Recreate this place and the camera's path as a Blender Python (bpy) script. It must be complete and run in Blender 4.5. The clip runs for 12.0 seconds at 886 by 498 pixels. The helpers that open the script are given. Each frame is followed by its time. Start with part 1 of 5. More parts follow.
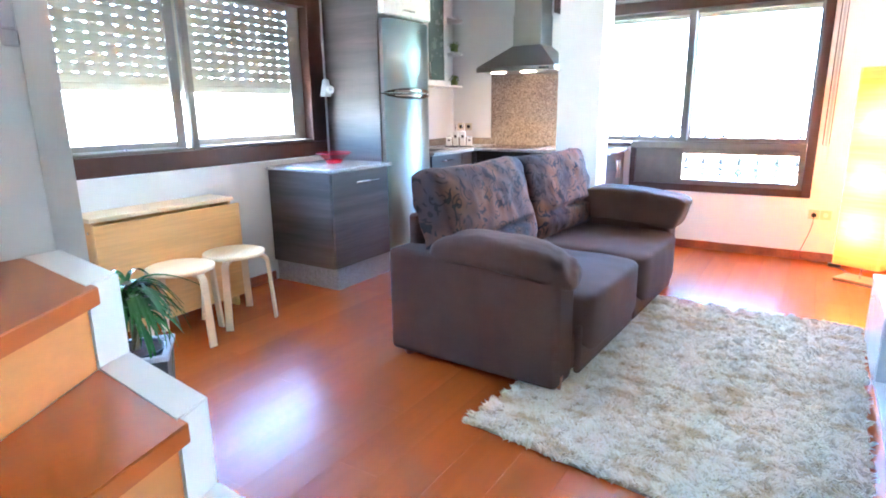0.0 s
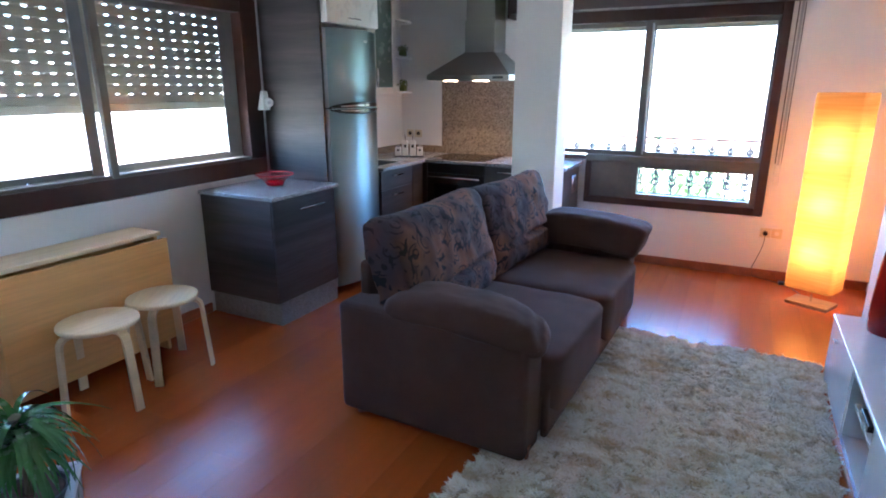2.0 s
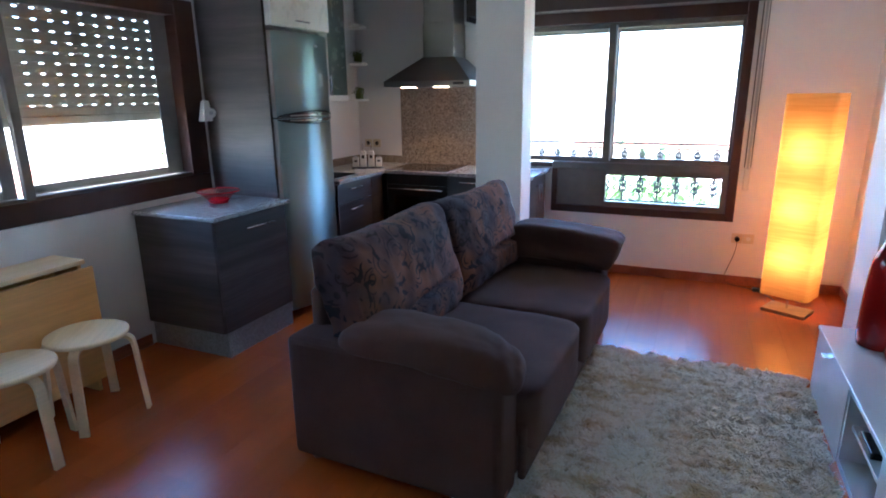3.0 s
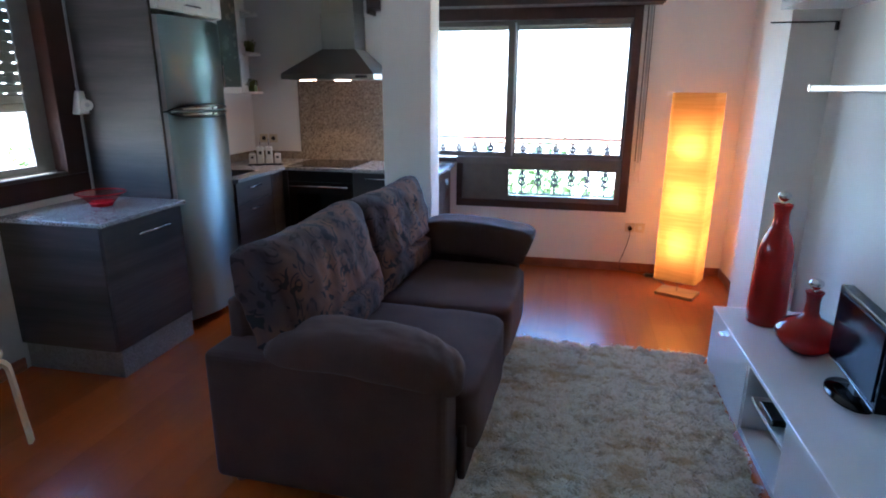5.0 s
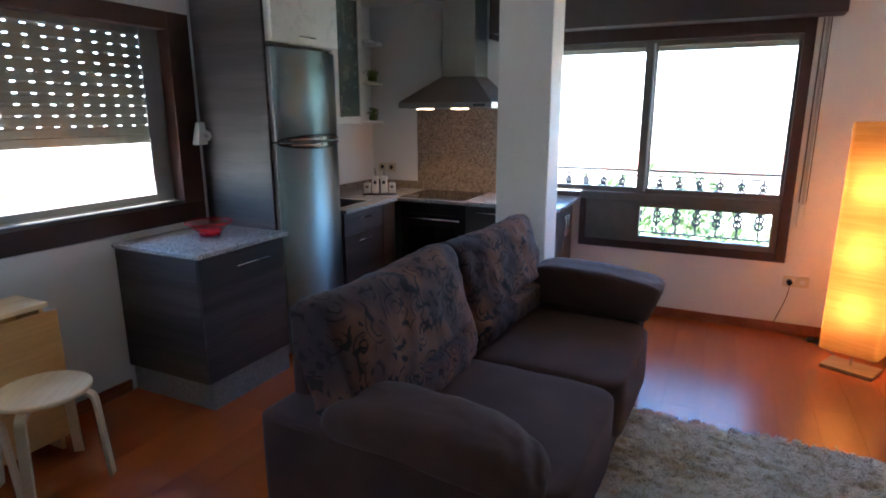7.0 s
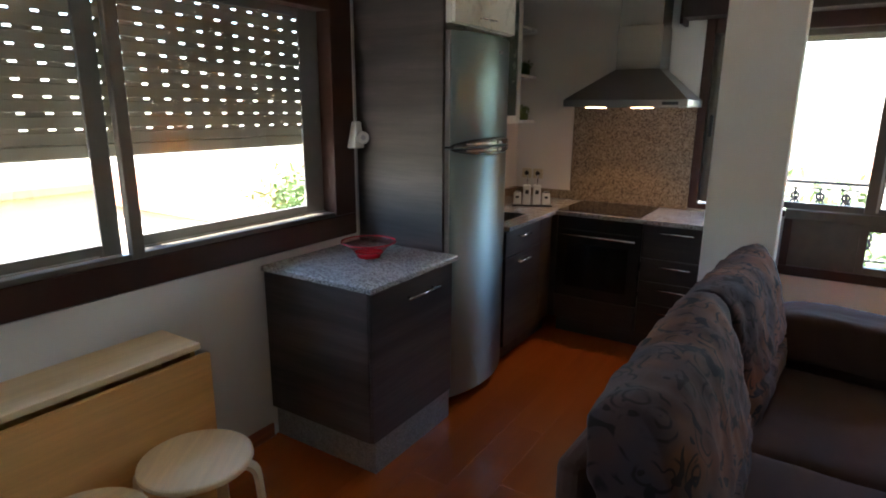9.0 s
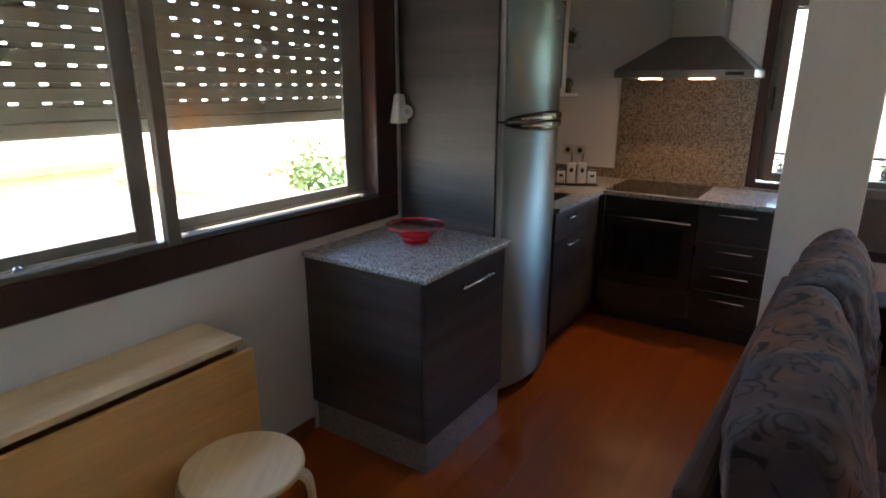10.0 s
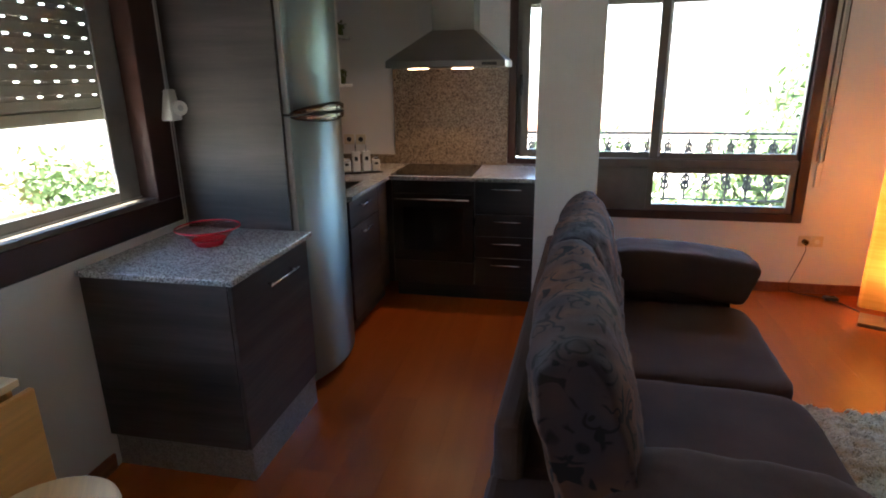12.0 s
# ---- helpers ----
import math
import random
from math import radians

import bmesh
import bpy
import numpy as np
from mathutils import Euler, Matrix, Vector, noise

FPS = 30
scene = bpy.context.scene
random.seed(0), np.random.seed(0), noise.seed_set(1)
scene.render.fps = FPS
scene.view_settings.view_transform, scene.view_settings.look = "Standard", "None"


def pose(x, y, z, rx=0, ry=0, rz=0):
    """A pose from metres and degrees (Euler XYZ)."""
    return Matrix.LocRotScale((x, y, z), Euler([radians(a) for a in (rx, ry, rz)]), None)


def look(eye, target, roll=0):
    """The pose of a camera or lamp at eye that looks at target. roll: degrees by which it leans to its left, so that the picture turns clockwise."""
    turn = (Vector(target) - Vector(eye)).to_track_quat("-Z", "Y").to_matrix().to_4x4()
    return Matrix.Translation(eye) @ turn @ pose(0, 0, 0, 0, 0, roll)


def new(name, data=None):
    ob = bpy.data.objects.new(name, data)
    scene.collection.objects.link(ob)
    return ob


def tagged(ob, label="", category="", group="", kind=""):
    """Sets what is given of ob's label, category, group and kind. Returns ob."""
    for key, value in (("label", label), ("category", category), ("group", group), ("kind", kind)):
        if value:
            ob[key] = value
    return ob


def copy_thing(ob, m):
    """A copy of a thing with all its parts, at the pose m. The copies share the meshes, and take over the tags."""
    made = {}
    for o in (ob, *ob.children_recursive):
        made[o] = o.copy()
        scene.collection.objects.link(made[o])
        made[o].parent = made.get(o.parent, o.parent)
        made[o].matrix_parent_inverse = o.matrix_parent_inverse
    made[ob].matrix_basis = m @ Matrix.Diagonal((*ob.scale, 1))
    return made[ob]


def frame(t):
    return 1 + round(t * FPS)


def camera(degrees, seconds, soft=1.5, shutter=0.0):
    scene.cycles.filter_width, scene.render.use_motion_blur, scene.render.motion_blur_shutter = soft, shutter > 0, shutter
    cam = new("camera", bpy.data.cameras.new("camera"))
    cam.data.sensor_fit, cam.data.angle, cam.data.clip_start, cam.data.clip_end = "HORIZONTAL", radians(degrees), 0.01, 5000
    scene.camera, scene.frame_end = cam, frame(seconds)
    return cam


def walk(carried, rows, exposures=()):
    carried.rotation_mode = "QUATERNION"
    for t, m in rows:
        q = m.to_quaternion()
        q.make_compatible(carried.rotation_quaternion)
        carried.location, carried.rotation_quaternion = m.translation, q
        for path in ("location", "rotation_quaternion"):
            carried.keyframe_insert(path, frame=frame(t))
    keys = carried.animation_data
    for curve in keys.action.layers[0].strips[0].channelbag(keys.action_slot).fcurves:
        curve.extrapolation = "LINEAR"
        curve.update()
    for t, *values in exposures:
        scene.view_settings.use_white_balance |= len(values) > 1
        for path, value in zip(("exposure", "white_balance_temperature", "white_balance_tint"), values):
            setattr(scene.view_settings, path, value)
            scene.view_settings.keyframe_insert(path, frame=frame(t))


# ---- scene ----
cam = camera(75.0, 12.0, 1.9)
PATH = [
    (0, (-0.553, 2.305, 1.316), (-1.597, 3.944, 0.842), -0.7),
    (0.5, (-0.58, 2.356, 1.373), (-1.568, 4.024, 0.882), -0.3),
    (1, (-0.627, 2.387, 1.444), (-1.557, 4.082, 0.93), 0.1),
    (1.5, (-0.684, 2.499, 1.52), (-1.593, 4.2, 0.988), 0.2),
    (2, (-0.767, 2.57, 1.593), (-1.64, 4.286, 1.052), 0.1),
    (2.5, (-0.845, 2.749, 1.577), (-1.68, 4.491, 1.057), -0.3),
    (3, (-0.875, 2.84, 1.579), (-1.644, 4.613, 1.063), -0.7),
    (3.5, (-0.912, 2.884, 1.586), (-1.573, 4.697, 1.062), -0.9),
    (3.7, (-0.959, 2.881, 1.605), (-1.554, 4.714, 1.07), -0.9),
    (5.5, (-1.064, 2.85, 1.579), (-1.456, 4.74, 1.052), 0.5),
    (6, (-1.079, 2.902, 1.584), (-1.484, 4.796, 1.082), 1.2),
    (6.5, (-1.099, 3.019, 1.586), (-1.594, 4.899, 1.118), 1.3),
    (7, (-1.01, 3.276, 1.617), (-1.855, 5.03, 1.157), -0.1),
    (9, (-1.921, 3.564, 1.626), (-2.968, 5.202, 1.156), 0.4),
    (9.5, (-2.079, 3.625, 1.617), (-3.165, 5.225, 1.108), 0.2),
    (10, (-2.196, 3.649, 1.606), (-3.268, 5.246, 1.058), 0.2),
    (10.5, (-2.283, 3.631, 1.598), (-3.315, 5.243, 1.018), 0.2),
    (11, (-2.312, 3.614, 1.591), (-3.281, 5.261, 0.999), -0.3),
    (11.5, (-2.297, 3.606, 1.577), (-3.066, 5.361, 1.001), -0.9),
    (12, (-2.233, 3.55, 1.61), (-2.631, 5.422, 1.03), -0.8),
]
EXPOSURES = [(0.0, 6.64, 5100, 7), (0.5, 6.12, 5100, 7), (1.0, 5.62, 5050, 8), (1.5, 5.2, 5000, 9), (2.0, 4.95, 5000, 9), (2.5, 4.66, 5000, 9), (3.5, 4.35, 5000, 9),
             (5.5, 4.25, 5000, 9), (7.0, 4.1, 5350, 10), (9.0, 3.85, 6400, 10), (12.0, 3.95, 6250, 10)]
walk(cam, [(t, look(eye, target, roll)) for t, eye, target, roll in PATH], EXPOSURES)

# ---------- light ----------
LAMPW, HOODW, LAMPROT, TVROT, PLANTROT = 0.36, 0.60, -26.0, -5.0, 52.0
world = bpy.data.worlds.new("sky")
scene.world = world
world.use_nodes = True
sky = world.node_tree.nodes.new("ShaderNodeTexSky")
sky.sky_type, sky.sun_disc = "NISHITA", False
sky.sun_elevation, sky.sun_rotation = radians(50), radians(150)
world.node_tree.links.new(sky.outputs[0], world.node_tree.nodes["Background"].inputs[0])
world.node_tree.nodes["Background"].inputs[1].default_value = 0.15
sun_data = bpy.data.lights.new("sun", "SUN")
sun_data.energy, sun_data.angle, sun_data.color = 4.0, radians(0.5), (1.0, 0.94, 0.86)
sun = new("sun", sun_data)
sun.matrix_basis = look((0, 0, 30), (0 + 12, 0 + 20, 0))

# ---------- helpers for building ----------
def box(bm, x0, x1, y0, y1, z0, z1, bevel=0.0, seg=1):
    r = bmesh.ops.create_cube(bm, size=1.0)
    vs = r["verts"]
    for v in vs:
        v.co = Vector(((x0 + x1) / 2 + v.co.x * (x1 - x0), (y0 + y1) / 2 + v.co.y * (y1 - y0), (z0 + z1) / 2 + v.co.z * (z1 - z0)))
    if bevel > 0:
        es = list({e for v in vs for e in v.link_edges})
        bmesh.ops.bevel(bm, geom=es, offset=bevel, segments=seg, affect="EDGES", profile=0.5)
    return vs


def boxes(*rows, bevel=0.0, seg=1):
    bm = bmesh.new()
    for r in rows:
        box(bm, *r, bevel=bevel, seg=seg)
    return bm


def cyl(bm, p0, p1, r0, r1=None, n=24):
    p0, p1 = Vector(p0), Vector(p1)
    d = p1 - p0
    r = bmesh.ops.create_cone(bm, cap_ends=True, segments=n, radius1=r0, radius2=r0 if r1 is None else r1, depth=d.length)
    m = Matrix.Translation((p0 + p1) / 2) @ d.to_track_quat("Z", "Y").to_matrix().to_4x4()
    bmesh.ops.transform(bm, matrix=m, verts=r["verts"])
    return r["verts"]


def rod(p0, p1, r, n=12):
    bm = bmesh.new()
    cyl(bm, p0, p1, r, n=n)
    return bm


def lathe(profile, n=40, at=(0, 0, 0)):
    """Turned shape; profile rows are (radius, height)."""
    bm = bmesh.new()
    rings = []
    for r, z in profile:
        rings.append([bm.verts.new((at[0] + r * math.cos(2 * math.pi * i / n), at[1] + r * math.sin(2 * math.pi * i / n), at[2] + z)) for i in range(n)])
    for a, b in zip(rings, rings[1:]):
        for i in range(n):
            bm.faces.new((a[i], a[(i + 1) % n], b[(i + 1) % n], b[i]))
    bm.faces.new(list(reversed(rings[0])))
    bm.faces.new(rings[-1])
    return bm


def sweep(path, w, t, side=(0, 1, 0)):
    """A strap of width w along side and thickness t, along path."""
    bm = bmesh.new()
    side = Vector(side).normalized()
    rings = []
    pts = [Vector(p) for p in path]
    for i, p in enumerate(pts):
        d = (pts[min(i + 1, len(pts) - 1)] - pts[max(i - 1, 0)]).normalized()
        nrm = d.cross(side).normalized()
        rings.append([bm.verts.new(p + side * (sx * w / 2) + nrm * (sy * t / 2)) for sx, sy in ((-1, -1), (1, -1), (1, 1), (-1, 1))])
    for a, b in zip(rings, rings[1:]):
        for i in range(4):
            bm.faces.new((a[i], a[(i + 1) % 4], b[(i + 1) % 4], b[i]))
    bm.faces.new(rings[0])
    bm.faces.new(list(reversed(rings[-1])))
    bmesh.ops.recalc_face_normals(bm, faces=bm.faces)
    return bm


def tube(path, r, n=8):
    bm = bmesh.new()
    pts = [Vector(p) for p in path]
    rings = []
    for i, p in enumerate(pts):
        d = (pts[min(i + 1, len(pts) - 1)] - pts[max(i - 1, 0)]).normalized()
        q = d.to_track_quat("Z", "Y")
        rings.append([bm.verts.new(p + q @ Vector((r * math.cos(2 * math.pi * k / n), r * math.sin(2 * math.pi * k / n), 0))) for k in range(n)])
    for a, b in zip(rings, rings[1:]):
        for k in range(n):
            bm.faces.new((a[k], a[(k + 1) % n], b[(k + 1) % n], b[k]))
    bm.faces.new(list(reversed(rings[0])))
    bm.faces.new(rings[-1])
    return bm


def soft(sx, sy, sz, k=5.0, wrinkle=0.006, cuts=14, seed=0, dent=None):
    """A stuffed shape of the given size round the origin, with a slightly creased skin."""
    bm = bmesh.new()
    bmesh.ops.create_cube(bm, size=2.0)
    bmesh.ops.subdivide_edges(bm, edges=bm.edges[:], cuts=cuts, use_grid_fill=True)
    for v in bm.verts:
        p = v.co.copy()
        m = max(abs(p.x), abs(p.y), abs(p.z))
        nk = (abs(p.x) ** k + abs(p.y) ** k + abs(p.z) ** k) ** (1 / k)
        p = p * (m / nk)
        q = Vector((p.x * sx / 2, p.y * sy / 2, p.z * sz / 2))
        if dent:
            q = dent(q, p)
        n1 = noise.noise(q * 9 + Vector((seed * 3.1, 0, 0)))
        n2 = noise.noise(q * 26 + Vector((0, seed * 5.7, 0)))
        q += p.normalized() * (wrinkle * n1 + wrinkle * 0.45 * n2)
        v.co = q
    for f in bm.faces:
        f.smooth = True
    return bm


def pillow(sx, sy, sz, wrinkle=0.008, cuts=22, seed=0, crease=None, edge=0.16):
    """A stuffed cushion, thickest in its middle along x, with thin seams and drawn-out corners."""
    bm = bmesh.new()
    bmesh.ops.create_cube(bm, size=2.0)
    bmesh.ops.subdivide_edges(bm, edges=bm.edges[:], cuts=cuts, use_grid_fill=True)
    for v in bm.verts:
        p = v.co.copy()
        y, z = p.y, p.z
        m = max(abs(y), abs(z))
        nk = (abs(y) ** 22 + abs(z) ** 22) ** (1 / 22)
        y2, z2 = y * m / max(nk, 1e-6), z * m / max(nk, 1e-6)
        ear = abs(y) * abs(z)
        y2 *= 0.97 + 0.045 * ear
        z2 *= 0.955 + 0.06 * ear
        th = edge + (1 - edge) * (1 - 0.42 * abs(y) ** 4) * max(0.0, 1 - abs(z) ** 4.0) ** 0.45
        q = Vector((p.x * th * sx / 2, y2 * sy / 2, z2 * sz / 2))
        if crease is not None:
            f = math.exp(-((z - crease) / 0.05) ** 2) * (1 - abs(y) ** 6) * min(1.0, max(0.25, (y + 0.35) / 0.4))
            q.x *= 1 - 0.58 * f
        n1 = noise.noise(q * 8 + Vector((seed * 3.1, 0, 0)))
        n2 = noise.noise(Vector((q.x * 18, q.y * 22, q.z * 14)) + Vector((0, seed * 5.7, 0)))
        q += Vector((p.x, y * abs(y) ** 6 * 0.6, z * abs(z) ** 6 * 0.6)) * (wrinkle * n1 + wrinkle * 1.0 * n2)
        v.co = q
    for f in bm.faces:
        f.smooth = True
    return bm


def mesh_of(bm, material, smooth=None):
    me = bpy.data.meshes.new("m")
    bmesh.ops.recalc_face_normals(bm, faces=bm.faces)
    bm.to_mesh(me)
    bm.free()
    me.materials.append(material)
    if smooth is not None:
        for p in me.polygons:
            p.use_smooth = smooth
    return me


def thing(name, at=(0, 0, 0), label="", category="", group="", kind=""):
    ob = new(name)
    ob.location = at
    return tagged(ob, label, category, group, kind)


def part(name, bm, material, parent=None, label="", smooth=None, kind=""):
    """One mesh, in world places, under its thing or part."""
    me = bm if isinstance(bm, bpy.types.Mesh) else mesh_of(bm, material, smooth)
    ob = new(name, me)
    me.name = name
    if parent is not None:
        ob.parent = parent
        if parent.type == "EMPTY":
            ob.matrix_parent_inverse = Matrix.Translation(-parent.location)
    return tagged(ob, label, "", "", kind)


def single(name, bm, material, label="", category="", group="", kind="", smooth=None):
    ob = part(name, bm, material, smooth=smooth)
    return tagged(ob, label, category, group, kind)


def turn(bm, m):
    bmesh.ops.transform(bm, matrix=m, verts=bm.verts)
    return bm


# ---------- materials ----------
def rgb(c):
    return (c[0], c[1], c[2], 1)


class Nodes:
    def __init__(self, name):
        self.m = bpy.data.materials.new(name)
        self.m.use_nodes = True
        self.t = self.m.node_tree
        self.b = self.t.nodes["Principled BSDF"]

    def add(self, kind, **inputs):
        n = self.t.nodes.new(kind)
        for k, v in inputs.items():
            n.inputs[k.replace("_", " ")].default_value = v
        return n

    def link(self, a, b):
        self.t.links.new(a, b)

    def coords(self, scale=(1, 1, 1), per_object=False):
        tc = self.add("ShaderNodeTexCoord")
        mp = self.add("ShaderNodeMapping")
        mp.inputs["Scale"].default_value = scale
        self.link(tc.outputs["Object"], mp.inputs["Vector"])
        if per_object:
            oi = self.add("ShaderNodeObjectInfo")
            mul = self.add("ShaderNodeMath")
            mul.operation = "MULTIPLY"
            mul.inputs[1].default_value = 37.0
            self.link(oi.outputs["Random"], mul.inputs[0])
            cm = self.add("ShaderNodeCombineXYZ")
            self.link(mul.outputs[0], cm.inputs[0])
            self.link(mul.outputs[0], cm.inputs[1])
            self.link(mul.outputs[0], cm.inputs[2])
            self.link(cm.outputs[0], mp.inputs["Location"])
        return mp.outputs[0]

    def noise(self, vec, scale, detail=4.0, rough=0.55, dist=0.0):
        n = self.add("ShaderNodeTexNoise")
        n.inputs["Scale"].default_value = scale
        n.inputs["Detail"].default_value = detail
        n.inputs["Roughness"].default_value = rough
        n.inputs["Distortion"].default_value = dist
        self.link(vec, n.inputs["Vector"])
        return n.outputs[0]

    def ramp(self, fac, stops):
        r = self.add("ShaderNodeValToRGB")
        els = r.color_ramp.elements
        while len(els) < len(stops):
            els.new(0.5)
        for e, (p, c) in zip(els, stops):
            e.position = p
            e.color = rgb(c)
        self.link(fac, r.inputs[0])
        return r.outputs[0]

    def mix(self, fac, a, b, mode="MIX"):
        n = self.add("ShaderNodeMix")
        n.data_type, n.blend_type = "RGBA", mode
        for s, v in ((0, fac), (6, a), (7, b)):
            if isinstance(v, (int, float)):
                n.inputs[s].default_value = v
            elif isinstance(v, tuple):
                n.inputs[s].default_value = rgb(v)
            else:
                self.link(v, n.inputs[s])
        return n.outputs[2]

    def bump(self, h, strength, dist=0.01):
        n = self.add("ShaderNodeBump")
        n.inputs["Strength"].default_value = strength
        n.inputs["Distance"].default_value = dist
        self.link(h, n.inputs["Height"])
        self.link(n.outputs[0], self.b.inputs["Normal"])

    def set(self, **kw):
        for k, v in kw.items():
            s = self.b.inputs[k.replace("_", " ")]
            if isinstance(v, (int, float)):
                s.default_value = v
            elif isinstance(v, tuple):
                s.default_value = rgb(v) if len(v) == 3 else v
            else:
                self.link(v, s)
        return self


def plain(name, col, rough=0.5, metal=0.0, var=0.08, scale=6.0, bump=0.05, bscale=90.0, stretch=(1, 1, 1), rvar=0.06, **kw):
    """A surface of one colour with soft blotches, fine relief and uneven gloss."""
    n = Nodes(name)
    v = n.coords(stretch)
    a = n.noise(v, scale)
    c = n.ramp(a, [(0.3, tuple(x * (1 - var) for x in col)), (0.7, tuple(min(1, x * (1 + var)) for x in col))])
    r = n.ramp(n.noise(v, scale * 2.3), [(0.3, (rough - rvar,) * 3), (0.7, (rough + rvar,) * 3)])
    n.set(Base_Color=c, Roughness=r, Metallic=metal, **kw)
    if bump:
        n.bump(n.noise(v, bscale), bump, 0.004)
    return n.m


def grained(name, dark, light, along=1, rough=0.4, fine=60.0, band=9.0, per_object=False, bump=0.08, contrast=0.8, **kw):
    """Wood with its grain along axis 0, 1 or 2."""
    n = Nodes(name)
    st = [1.0, 1.0, 1.0]
    st[along] = 0.06
    v = n.coords(tuple(st), per_object)
    a, b = n.noise(v, band, 3.0, 0.5, 0.6), n.noise(v, fine, 5.0, 0.6)
    c1 = n.ramp(a, [(0.32, dark), (0.68, light)])
    c2 = n.ramp(b, [(0.35, (0.72,) * 3), (0.65, (1.12,) * 3)])
    c = n.mix(contrast, c1, c2, "MULTIPLY")
    if per_object:
        oi = n.add("ShaderNodeObjectInfo")
        c = n.mix(1.0, c, n.ramp(oi.outputs["Random"], [(0.0, (0.96,) * 3), (1.0, (1.04,) * 3)]), "MULTIPLY")
    n.set(Base_Color=c, Roughness=rough, **kw)
    n.bump(b, bump, 0.002)
    return n.m


def granite(name, light, dark, mid, rough=0.2, size=240):
    n = Nodes(name)
    v = n.coords()
    vo = n.add("ShaderNodeTexVoronoi")
    vo.inputs["Scale"].default_value = size
    n.link(v, vo.inputs["Vector"])
    sp = n.add("ShaderNodeSeparateColor")
    n.link(vo.outputs["Color"], sp.inputs[0])
    c = n.ramp(sp.outputs[0], [(0.0, dark), (0.22, dark), (0.4, mid), (0.62, light), (1.0, light)])
    c = n.mix(0.6, c, n.ramp(n.noise(v, 30), [(0.3, (0.75,) * 3), (0.7, (1.15,) * 3)]), "MULTIPLY")
    n.set(Base_Color=c, Roughness=rough)
    return n.m


def cloth(name, col, figured=False):
    n = Nodes(name)
    v = n.coords()
    base = n.ramp(n.noise(v, 4.0), [(0.3, tuple(x * 0.85 for x in col)), (0.7, tuple(x * 1.15 for x in col))])
    weave = n.noise(v, 420.0, 2.0)
    base = n.mix(0.5, base, n.ramp(weave, [(0.3, (0.7,) * 3), (0.7, (1.25,) * 3)]), "MULTIPLY")
    if figured:
        bent = n.add("ShaderNodeVectorMath")
        bent.operation = "MULTIPLY_ADD"
        bent.inputs[1].default_value = (0.07, 0.07, 0.07)
        wob = n.add("ShaderNodeTexNoise")
        wob.inputs["Scale"].default_value = 7.0
        n.link(v, wob.inputs["Vector"])
        n.link(wob.outputs["Color"], bent.inputs[0])
        n.link(v, bent.inputs[2])
        cell = n.add("ShaderNodeTexVoronoi")
        cell.inputs["Scale"].default_value = 9.5
        n.link(bent.outputs[0], cell.inputs["Vector"])
        off, on = (0, 0, 0), (1, 1, 1)
        ring = n.ramp(cell.outputs["Distance"], [(0.0, off), (0.24, off), (0.27, on), (0.30, on), (0.33, off), (0.47, off), (0.50, on), (0.53, on), (0.57, off)])
        arc = n.ramp(n.noise(v, 11.0, 1.0), [(0.44, off), (0.52, on)])
        curl = n.mix(1.0, ring, arc, "MULTIPLY")
        leaf = n.ramp(n.noise(v, 15.0, 0.5, 0.4, 1.2), [(0.0, off), (0.63, off), (0.66, on)])
        curl = n.mix(1.0, curl, leaf, "LIGHTEN")
        blot = n.ramp(n.noise(v, 3.6, 2.0), [(0.36, (col[0] * 1.0, col[1] * 1.25, col[2] * 1.9)), (0.5, (col[0] * 2.0, col[1] * 1.5, col[2] * 1.4)), (0.62, (col[0] * 4.0, col[1] * 2.5, col[2] * 1.4))])
        base = n.mix(0.7, base, blot)
        base = n.mix(curl, base, (col[0] * 0.42, col[1] * 0.46, col[2] * 0.55))
    n.set(Base_Color=base, Roughness=0.9, Specular_IOR_Level=0.25, Sheen_Weight=0.04, Sheen_Roughness=0.4)
    n.bump(weave, 0.25, 0.002)
    return n.m


def glass(name, tint=(1, 1, 1), rough=0.0, gloss=0.05):
    """Thin glass: mostly see-through, with a little of a mirror's gloss."""
    m = bpy.data.materials.new(name)
    m.use_nodes = True
    t = m.node_tree
    t.nodes.remove(t.nodes["Principled BSDF"])
    out = t.nodes["Material Output"]
    tr, gl, mx = (t.nodes.new(k) for k in ("ShaderNodeBsdfTransparent", "ShaderNodeBsdfGlossy", "ShaderNodeMixShader"))
    tr.inputs[0].default_value = rgb(tint)
    gl.inputs["Roughness"].default_value = rough
    mx.inputs[0].default_value = gloss
    t.links.new(tr.outputs[0], mx.inputs[1])
    t.links.new(gl.outputs[0], mx.inputs[2])
    t.links.new(mx.outputs[0], out.inputs[0])
    return m


PLASTER = plain("white_plaster", (0.74, 0.73, 0.7), 0.75, var=0.025, scale=2.5, bump=0.12, bscale=160)
CEIL = plain("ceiling_paint", (0.8, 0.8, 0.78), 0.8, var=0.02, bump=0.08)
BOARD = grained("laminate_board", (0.355, 0.077, 0.0095), (0.42, 0.094, 0.0125), 1, 0.27, 30, 4, True, 0.006, 0.16, Specular_IOR_Level=0.75, Coat_Weight=0.12, Coat_Roughness=0.24)
SKIRT = grained("skirting_wood", (0.22, 0.06, 0.022), (0.33, 0.1, 0.038), 1, 0.35)
TREAD = grained("tread_wood", (0.43, 0.098, 0.011), (0.49, 0.118, 0.015), 1, 0.28, 50, 3, False, 0.01, 0.15)
